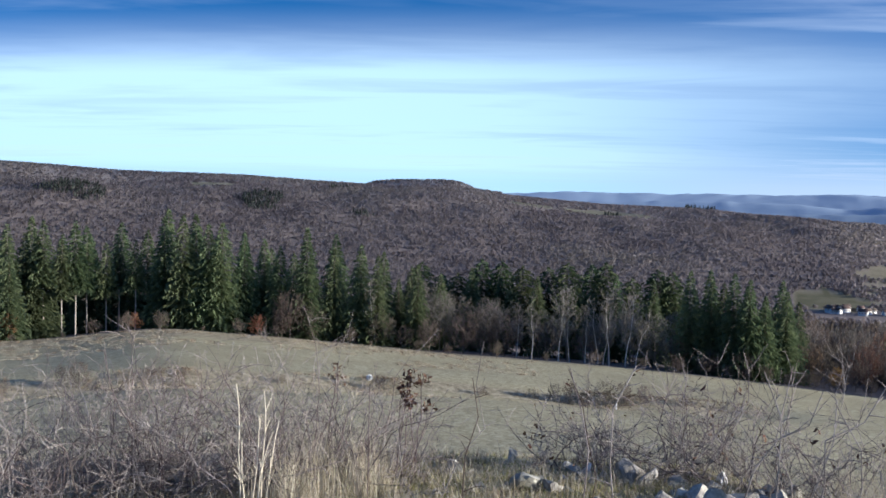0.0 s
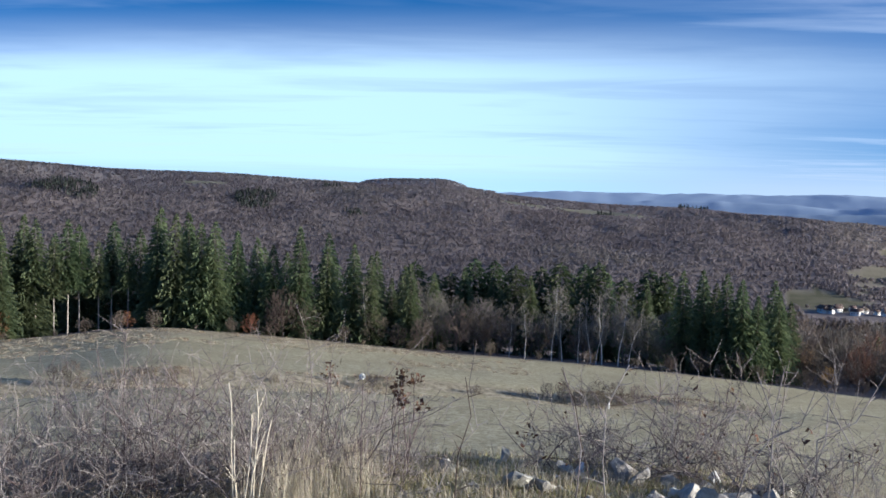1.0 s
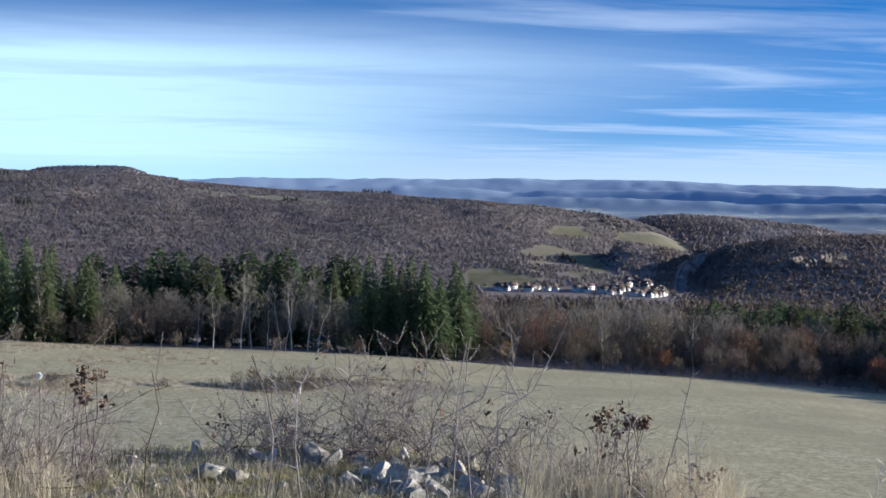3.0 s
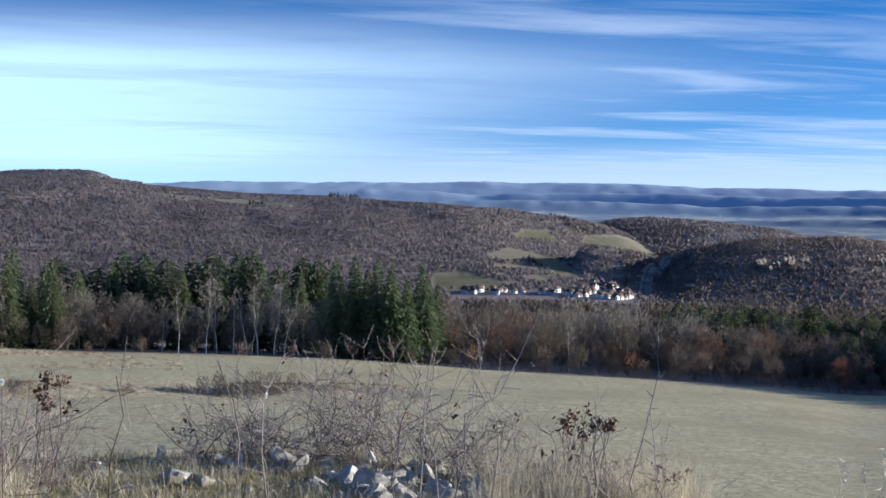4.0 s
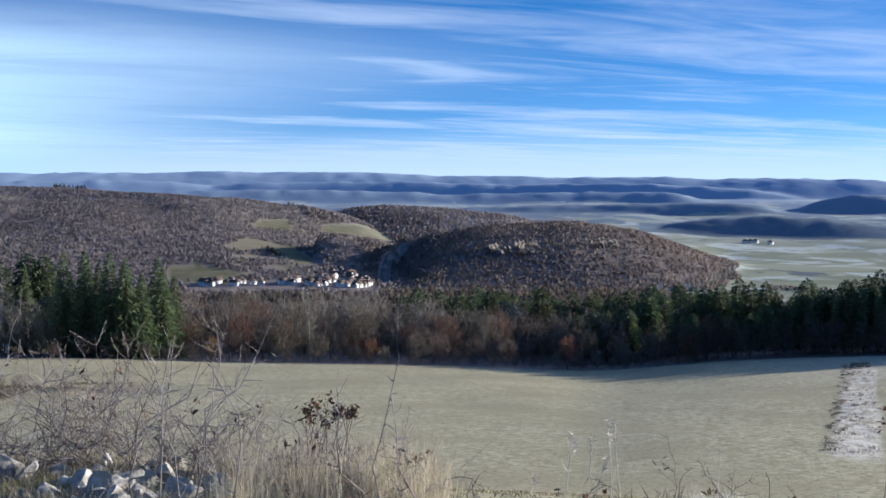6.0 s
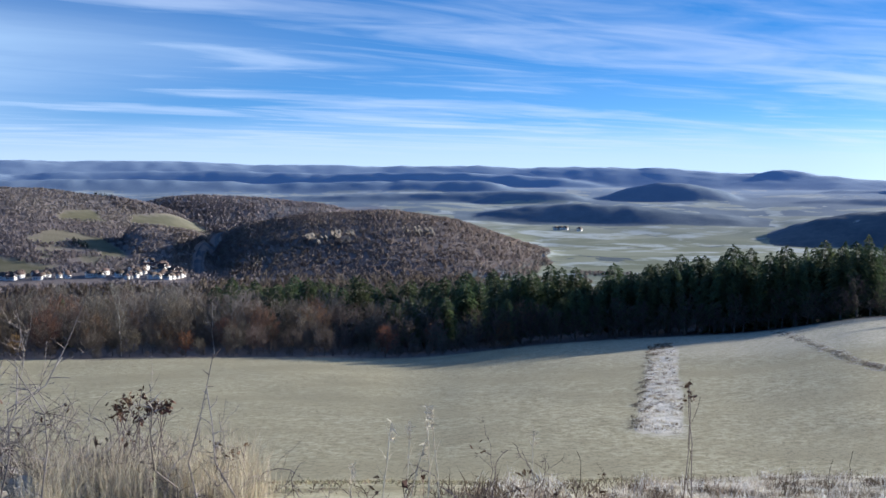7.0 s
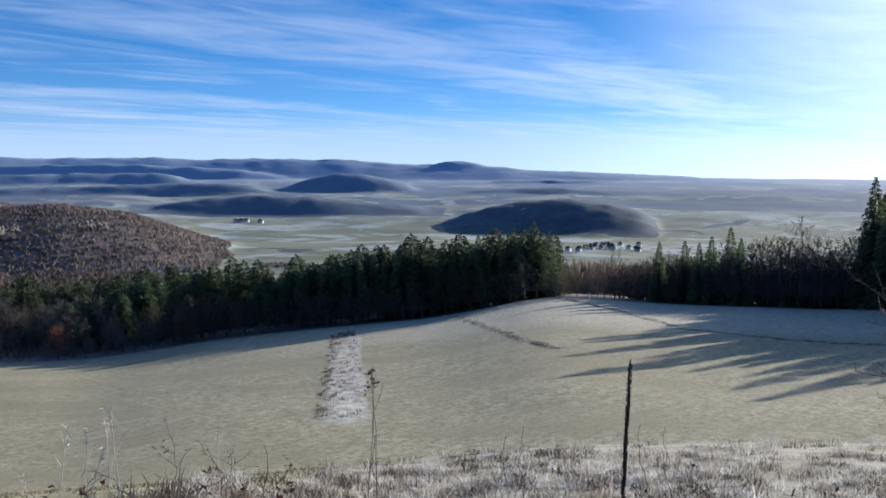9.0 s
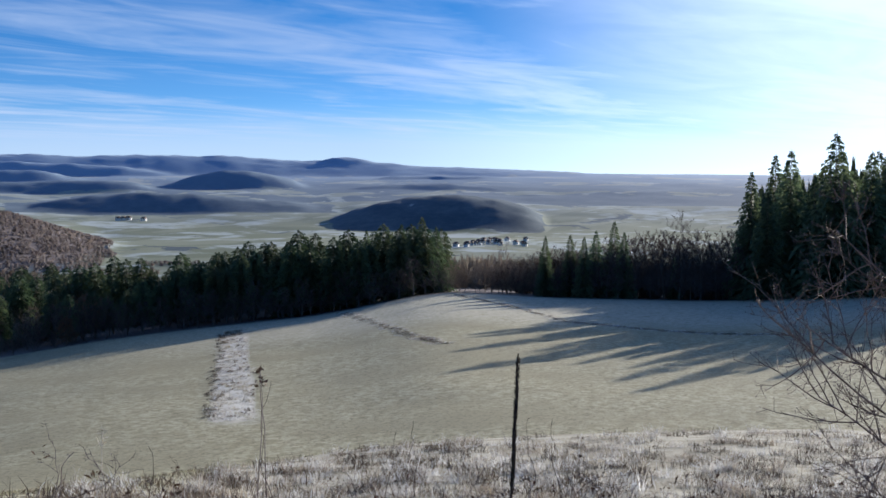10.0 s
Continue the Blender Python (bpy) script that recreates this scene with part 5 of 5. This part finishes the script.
def thorn_bush(name, label, az, r, width, height, stems, mat, depth=0.5, twigs=9, thick=0.0042, spread=0.75, leaves=0, seed=1, category="bush", arch=-0.03, crook=0.24):
    rng = np.random.default_rng(seed)
    x0, y0 = at(az, r)
    z0 = land_z(x0, y0)
    bush = tagged(new(name), label, category)
    bush.matrix_basis = pose(x0, y0, z0, 0, 0, -az)
    fine, leaf = Pile(), Pile()
    for s in range(stems):
        bx, by = rng.uniform(-0.5, 0.5) * width * 0.8, rng.uniform(-0.5, 0.5) * depth
        c, q = math.cos(radians(-az)), math.sin(radians(-az))
        gx, gy = x0 + bx * c - by * q, y0 + bx * q + by * c
        gz = land_z(gx, gy) - z0 - 0.03
        d = np.array([rng.normal(0, spread), rng.normal(0, spread * 0.7), 1.0])
        ln = height * rng.uniform(0.55, 1.25)
        pts = stem_path(rng, (bx, by, gz), d, ln, 9, crook, arch)
        r0 = thick * rng.uniform(0.6, 1.2)
        wood = Pile()
        wood.tube(pts, np.linspace(r0, r0 * 0.35, len(pts)), 4)
        # every second stem takes the bark with shade in its colour
        part("stem", wood.mesh("stem", M_THORN_SHADE if s % 2 else mat), bush)
        for t in range(twigs):
            u = rng.uniform(0.15, 1.0) * (len(pts) - 1)
            i = min(int(u), len(pts) - 2)
            b = pts[i] + (pts[i + 1] - pts[i]) * (u - i)
            ax = pts[i + 1] - pts[i]
            ax /= np.linalg.norm(ax)
            d2 = ax * 0.45 + rng.normal(0, 0.62, 3)
            d2[2] += 0.12
            l2 = height * rng.uniform(0.10, 0.34)
            p2 = stem_path(rng, b, d2, l2, 4, 0.2)
            fine.tube(p2, np.linspace(r0 * 0.5, r0 * 0.22, 5), 3)
            for m in range(6):
                v = rng.uniform(0.1, 1.0) * 4
                j = min(int(v), 3)
                c2 = p2[j] + (p2[j + 1] - p2[j]) * (v - j)
                d3 = d2 / np.linalg.norm(d2) * 0.4 + rng.normal(0, 0.7, 3)
                e = c2 + d3 / np.linalg.norm(d3) * rng.uniform(0.012, 0.06)
                side = np.cross(d3, rng.normal(0, 1, 3))
                side *= r0 * 0.3 / (np.linalg.norm(side) + 1e-6)
                fine.add([c2 - side, c2 + side, e], [(0, 1, 2)])
            if leaves and rng.uniform() < leaves:
                for m in range(5):
                    c2 = p2[-1] + rng.normal(0, 0.022, 3)
                    a, b2 = rng.normal(0, 0.010, 3), rng.normal(0, 0.007, 3)
                    leaf.add([c2 - a, c2 + b2, c2 + a, c2 - b2 + rng.normal(0, 0.004, 3)], [(0, 1, 2), (0, 2, 3)])
    tagged(part("twig_spray", fine.mesh("twig_spray", mat), bush), kind="stuff")
    if leaf.n:
        tagged(part("dead_leaves", leaf.mesh("dead_leaves", M_DEADLEAF), bush, "withered brown leaves"), kind="stuff")
    return bush


GREYBUSH = "dense leafless grey bramble bush on the brow"
for i, (az, r, w, h, n) in enumerate(((-22, 6.0, 1.1, 0.72, 90), (-17, 6.3, 1.2, 0.84, 110), (-12, 6.2, 1.2, 0.84, 110), (-7.0, 6.4, 1.0, 0.86, 95), (-3.0, 6.6, 0.6, 0.7, 45))):
    thorn_bush("bramble_bush", GREYBUSH, az, r, w, h, n, M_THORN, depth=0.9, twigs=9, thick=0.0036, seed=20 + i)
THORN = "leafless blackthorn bush with spiny grey twigs"
for i, (az, r, w, h, n) in enumerate(((7.0, 7.25, 0.6, 0.62, 26), (10.6, 7.3, 0.7, 0.74, 34), (14.6, 7.2, 0.8, 0.95, 44), (19.0, 6.9, 0.8, 0.86, 40), (23.0, 6.4, 0.7, 0.72, 28), (26.6, 6.0, 0.7, 0.62, 22))):
    thorn_bush("blackthorn_bush", THORN, az, r, w, h, n, M_THORN, depth=0.5, twigs=13, thick=0.0044, seed=40 + i, leaves=0.03, crook=0.34)


def single_shoot(name, label, az, el_foot, el_top, lean, mat, twigs=14, thick=0.005, seed=1, category="sapling", fall=0.0, wob=0.26):
    """One tall shoot with short side twigs."""
    rng = np.random.default_rng(seed)
    x, y, z, r = ground_at(az, el_foot)
    h = EYE + r * float(tand(el_top)) - z
    ob = tagged(new(name), label, category)
    ob.matrix_basis = pose(x, y, z, 0, 0, -az)
    pts = stem_path(rng, (0, 0, -0.03), (lean, 0, 1), math.hypot(h, h * lean), 16, wob, fall * 0.5, 0.45)
    pts[:, 2] *= h / max(pts[:, 2].max(), 0.01)
    wood = Pile()
    wood.tube(pts, np.linspace(thick, thick * 0.3, len(pts)), 5)
    for t in range(twigs):
        u = (0.25 + 0.75 * (t + rng.uniform()) / twigs) * (len(pts) - 1.01)
        i = int(u)
        b = pts[i] + (pts[i + 1] - pts[i]) * (u - i)
        d2 = np.array([rng.choice([-1, 1]) * rng.uniform(0.5, 1.0), rng.normal(0, 0.4), rng.uniform(0.1, 0.7)])
        p2 = stem_path(rng, b, d2, rng.uniform(0.02, 0.10) * (1.3 - u / len(pts)), 3, 0.25)
        fine = Pile()
        fine.tube(p2, np.linspace(thick * 0.4, thick * 0.16, 4), 3)
        part("twig", fine.mesh("twig", mat), ob)
    part("stem", wood.mesh("stem", mat), ob)
    return ob


# long shoots that stand above the bushes
LONG = "long bare thorny shoot arching above the bush"
for i, (az, ef, et, ln) in enumerate(((14.6, -13.0, -6.9, 0.05), (15.6, -13.2, -8.2, 0.25), (13.2, -13.0, -8.0, -0.2), (11.2, -12.9, -8.9, 0.1), (19.2, -13.5, -10.0, 0.3), (20.6, -14.0, -10.4, 0.2), (17.2, -13.6, -9.6, 0.0), (22.4, -14.4, -10.8, -0.1), (24.0, -14.8, -11.0, 0.2), (26.5, -15.2, -11.2, 0.1), (9.0, -12.9, -9.4, -0.35))):
    single_shoot("thorn_shoot", LONG, az, ef, et, ln * 0.5, M_THORN, 34, 0.0038, 60 + i, "bush", -0.07, 0.32)
for i, (az, ef, et, ln) in enumerate(((-8.6, -14.0, -8.5, 0.3), (-6.5, -13.6, -6.5, 0.42), (-5.0, -13.6, -7.4, 0.3), (-3.4, -13.4, -8.0, 0.25), (-12.8, -14.4, -7.6, 0.2), (-15.5, -14.4, -7.8, 0.1), (-18.5, -14.5, -8.3, -0.1), (-21, -14.7, -8.6, 0.15))):
    single_shoot("bramble_shoot", "long bare shoot rising out of the bramble bush", az, ef, et, ln * 0.7, M_THORN, 24, 0.0026, 80 + i, "bush", 0.0, 0.36)
for az, ln, sd in ((2.2, 0.02, 101), (2.5, 0.12, 102)):
    single_shoot("sapling", "thin dark leafless sapling on the brow", az, -12.7, -9.2 if sd == 101 else -9.9, ln, M_SPIKEWOOD, 13, 0.0032, sd, wob=0.17)


def stalks(name, label, feet, mat, thick, seed, plume=False):
    """Bleached upright stalks of dead herbs."""
    rng = np.random.default_rng(seed)
    for az, ef, et, ln in feet:
        x, y, z, r = ground_at(az, ef)
        h = EYE + r * float(tand(et)) - z
        p = Pile()
        pts = stem_path(rng, (0, 0, -0.02), (ln, 0, 1), h, 6, 0.05)
        pts[:, 2] *= h / pts[:, 2].max()
        p.tube(pts, np.linspace(thick, thick * 0.6, 7), 5)
        for i in range(4):
            b = pts[rng.integers(2, 6)]
            q = b + np.array([rng.uniform(-0.05, 0.05), rng.uniform(-0.03, 0.03), rng.uniform(0.03, 0.10)])
            p.tube([b, q], [thick * 0.45, thick * 0.2], 3)
        if plume:
            for i in range(40):
                b = pts[-1] - np.array([0, 0, rng.uniform(0, 0.10)])
                e = b + rng.normal(0, 0.018, 3)
                sd = rng.normal(0, 0.002, 3)
                p.add([b - sd, b + sd, e], [(0, 1, 2)])
        ob = tagged(new(name, p.mesh(name, mat)), label, "plant", "dead stalks")
        ob.matrix_basis = pose(x, y, z, 0, 0, -az)


stalks("dry_stalk", "bleached dead herb stalk standing in the grass", ((-9.9, -16.4, -10.0, -0.02), (-9.0, -16.4, -10.2, 0.05), (-9.5, -16.6, -11.6, 0.06), (-9.2, -16.6, -12.4, 0.12), (-8.8, -16.5, -12.0, 0.15), (-9.7, -16.6, -12.8, -0.06), (-5.8, -14.2, -10.8, 0.35), (-5.2, -14.2, -10.2, 0.45)), M_STALK, 0.0046, 5)
stalks("dry_stalk", "bleached dead herb stalk standing in the grass", ((37.2, -18.5, -13.3, 0.03), (38.6, -18.5, -12.9, 0.0), (38.1, -18.5, -13.9, 0.25), (39.6, -18.6, -12.2, -0.05), (40.3, -18.6, -12.6, 0.05), (45.3, -18.4, -13.6, -0.1), (35.6, -18, -15, 0.2)), M_STALK, 0.0036, 6, True)

# low weeds along the bottom of the bank
for i, (az, r, w, h, n) in enumerate(((36.5, 5.0, 0.8, 0.36, 12), (41.5, 5.0, 0.8, 0.42, 20), (46.0, 6.0, 0.9, 0.5, 24), (50.0, 7.6, 1.0, 0.52, 16), (56.0, 9.0, 1.1, 0.55, 12), (60, 9.2, 0.9, 0.6, 14), (64.5, 9.2, 0.8, 0.55, 12), (68.5, 9.0, 0.9, 0.75, 18), (73, 9.4, 0.9, 0.6, 12), (77.5, 9.6, 0.9, 0.6, 12), (82, 9.6, 0.9, 0.6, 12))):
    thorn_bush("dry_weed", "low tangle of bare brown weed stems", az, r, w, h, n, M_SPIKEWOOD if i % 2 else M_THORN_SHADE, depth=0.7, twigs=7, thick=0.0036, spread=0.4, leaves=0.12, seed=140 + i, category="weed")
for i, (az, et, ln) in enumerate(((53.0, -11.6, 0.02), (47.2, -14.3, 0.1), (59.0, -14.0, 0.2), (61.2, -13.6, -0.15), (68.4, -13.3, 0.1), (66.9, -13.6, -0.1))):
    single_shoot("weed_stem", "thin brown seed stem of a dead weed", az, -18.6, et, ln, M_SPIKEWOOD, 9, 0.0045, 170 + i, "weed")


def leaf_clump(az, el, w, h, seed, n=260):
    """A tuft of withered leaves hanging on in a bush."""
    rng = np.random.default_rng(seed)
    r = 6.5
    x, y = at(az, r)
    zc = EYE + r * float(tand(el))
    zg = land_z(x, y)
    ob = tagged(new("leafy_shoot"), "bare shoot with a cluster of withered dark brown leaves", "bush")
    ob.matrix_basis = pose(x, y, zg, 0, 0, -az)
    leaf = Pile()
    count = 7 if w > 0.05 else 2
    for s in range(count):
        stem = Pile()
        top = np.array([rng.uniform(-1, 1) * w, rng.uniform(-0.6, 0.6) * w, zc - zg + rng.uniform(-1, 1) * h])
        foot = np.array([rng.uniform(-0.08, 0.08), rng.uniform(-0.08, 0.08), -0.02])
        f = np.linspace(0, 1, 9)[:, None]
        pts = foot + (top - foot) * f + np.cumsum(rng.normal(0, 0.012, (9, 3)), axis=0) * f
        stem.tube(pts, np.linspace(0.0045, 0.0018, 9), 4)
        part("stem", stem.mesh("stem", M_THORN_SHADE), ob)
        for _ in range(n // count):
            c = pts[-1] + (pts[-2] - pts[-1]) * rng.uniform(0, 0.6) + rng.normal(0, 1, 3) * (0.022, 0.018, 0.011)
            a, b = rng.normal(0, 0.009, 3), rng.normal(0, 0.006, 3)
            leaf.add([c - a, c + b, c + a, c - b + rng.normal(0, 0.004, 3)], [(0, 1, 2), (0, 2, 3)])
    tagged(part("dead_leaves", leaf.mesh("dead_leaves", M_DEADLEAF), ob, "withered dark brown leaves"), kind="stuff")


leaf_clump(-1.6, -9.95, 0.12, 0.11, 401, 210)
leaf_clump(-5.3, -9.4, 0.04, 0.03, 402, 30)
leaf_clump(24.6, -12.1, 0.09, 0.05, 404, 90)
leaf_clump(25.75, -11.7, 0.14, 0.03, 403, 260)
leaf_clump(30.0, -14.3, 0.07, 0.02, 406, 45)
leaf_clump(52.7, -11.3, 0.02, 0.03, 405, 35)


def mullein(az, el_top):
    x, y = at(az, 3.6)
    z = land_z(x, y)
    h = EYE + 3.6 * float(tand(el_top)) - z
    plant_ob = tagged(new("mullein"), "dead mullein stalk with a dark brown seed spike", "plant")
    plant_ob.matrix_basis = pose(x, y, z, 0, 2.2, -az)
    stalk, spike = Pile(), Pile()
    stalk.tube([(0, 0, -0.05), (0.004, 0, h * 0.4), (0.006, 0, h * 0.8)], [0.006, 0.0048, 0.004], 7)
    rng = np.random.default_rng(9)
    zs = np.linspace(h * 0.70, h, 26)
    rad = 0.0058 * (1 - 0.55 * np.linspace(0, 1, 26) ** 3) * rng.uniform(0.85, 1.15, 26)
    rad[-1] = 0.002
    spike.tube(np.stack([0.006 + 0.002 * np.sin(zs * 30), 0 * zs, zs], -1), rad, 8)
    for i in range(420):
        zz, a = rng.uniform(h * 0.66, h * 0.99), rng.uniform(0, 6.283)
        q = np.array([0.006 + math.cos(a) * 0.0056, math.sin(a) * 0.0056, zz])
        o = np.array([math.cos(a), math.sin(a), 0.6]) * 0.004
        sd = np.array([-math.sin(a), math.cos(a), 0]) * 0.003
        spike.add([q - sd, q + sd, q + o, q - np.array([0, 0, 0.005])], [(0, 1, 2), (0, 2, 3), (1, 3, 2)])
    part("stalk", stalk.mesh("stalk", M_SPIKEWOOD), plant_ob)
    part("seed_spike", spike.mesh("seed_spike", M_SPIKE), plant_ob, "dark brown seed spike")


mullein(65.05, -10.08)


def marker_post(az, r):
    p = Pile()
    p.tube([(0, 0, -0.2), (0, 0, 0.95), (0, 0, 1.0)], [0.09, 0.09, 0.045], 8)
    x, y = at(az, r)
    ob = tagged(new("marker_post", p.mesh("marker_post", M_WHITE_PAINT)), "small white marker post standing in the meadow", "post")
    ob.matrix_basis = pose(x, y, land_z(x, y))


M_WHITE_PAINT = mat_two("white_paint", (0.76, 0.76, 0.74), (0.84, 0.84, 0.82), 3.0, 0.5)
marker_post(9.03, 146)


def seed_tuft(az, el, r):
    """A white tuft of seed fluff caught on a twig."""
    rng = np.random.default_rng(12)
    x, y = at(az, r)
    z = land_z(x, y)
    h = EYE + r * float(tand(el)) - z
    ob = tagged(new("seed_stem"), "thin dry stem with a white tuft of seed fluff", "plant")
    ob.matrix_basis = pose(x, y, z)
    st, tuft = Pile(), Pile()
    st.tube(stem_path(rng, (0, 0, -0.02), (0, 0, 1), h, 8, 0.03, 0, 0.5), np.linspace(0.003, 0.0015, 9), 4)
    for _ in range(240):
        v = rng.normal(0, 1, 3)
        v *= 0.018 / np.linalg.norm(v)
        sd = rng.normal(0, 0.004, 3)
        tuft.add([np.array([0, 0, h]) - sd, np.array([0, 0, h]) + sd, np.array([0, 0, h]) + v], [(0, 1, 2)])
    part("stem", st.mesh("stem", M_THORN_SHADE), ob)
    part("tuft", tuft.mesh("tuft", M_WHITE_PAINT), ob, "white seed fluff")


seed_tuft(-3.55, -9.7, 5.6)


def roadside_tree():
    """The bare young tree at the edge of the bank, its limbs reaching over the slope."""
    rng = np.random.default_rng(77)
    x, y = at(90.2, 8.6)
    z = land_z(x, y)
    tree = tagged(new("bare_tree"), "leafless young tree with brown buds, reaching over the bank", "tree")
    tree.matrix_basis = pose(x, y, z, 0, 0, -89.6)
    trunk = Pile()
    axis = stem_path(rng, (0, 0, -0.1), (-0.12, 0, 1), 3.5, 8, 0.05)
    trunk.tube(axis, np.linspace(0.06, 0.015, 9), 8)

    twigs = Pile()

    def grow(p, d, ln, r0, depth):
        pts = stem_path(rng, p, d, ln, 7 if depth < 2 else 3, 0.10, 0.035)
        if depth == 0:
            limb = Pile()
            limb.tube(pts, np.linspace(r0, r0 * 0.35, len(pts)), 6)
            part("limb", limb.mesh("limb", M_TREEBARK, True), tree)
        else:
            twigs.tube(pts, np.linspace(r0, r0 * 0.4, len(pts)), 3)
            tip = pts[-1]
            twigs.add([tip + (0.004, 0, 0), tip + (-0.004, 0, 0.002), tip + (0, 0.004, 0.012), tip + (0, -0.003, -0.004)], [(0, 1, 2), (0, 2, 3), (1, 3, 2)])
        if depth > 2:
            return
        for i in range((15, 7, 3)[depth]):
            u = rng.uniform(0.15, 1.0) * (len(pts) - 1.01)
            j = int(u)
            b = pts[j] + (pts[j + 1] - pts[j]) * (u - j)
            ax = pts[j + 1] - pts[j]
            ax /= np.linalg.norm(ax)
            d2 = ax * 0.75 + rng.normal(0, 0.5, 3) + np.array([0, 0, 0.12])
            grow(b, d2, ln * rng.uniform(0.25, 0.45), max(r0 * 0.45, 0.0024), depth + 1)

    for u, d, ln in ((1.0, (-1.0, 0.1, 0.05), 1.6), (1.6, (-1.0, -0.3, 0.2), 1.75), (2.2, (-0.9, 0.2, 0.35), 1.7), (2.8, (-0.8, -0.1, 0.55), 1.7), (3.4, (-0.7, 0.3, 0.6), 1.4), (4.0, (0.9, 0.2, 0.6), 1.5), (4.6, (-0.4, -0.3, 1.0), 1.1), (3.0, (0.3, 0.9, 0.7), 1.5), (2.4, (0.4, -0.9, 0.6), 1.5), (5.2, (-0.2, 0.2, 1.2), 0.9), (0.7, (-1.0, 0.3, -0.05), 1.3)):
        i = int(u)
        grow(axis[i] + (axis[i + 1] - axis[i]) * (u - i), (d[0], d[1], d[2] + 0.3), ln, 0.015, 0)
    part("trunk", trunk.mesh("trunk", M_TREEBARK, True), tree)
    tagged(part("twig_spray", twigs.mesh("twig_spray", M_TREEBARK), tree), kind="stuff")


roadside_tree()
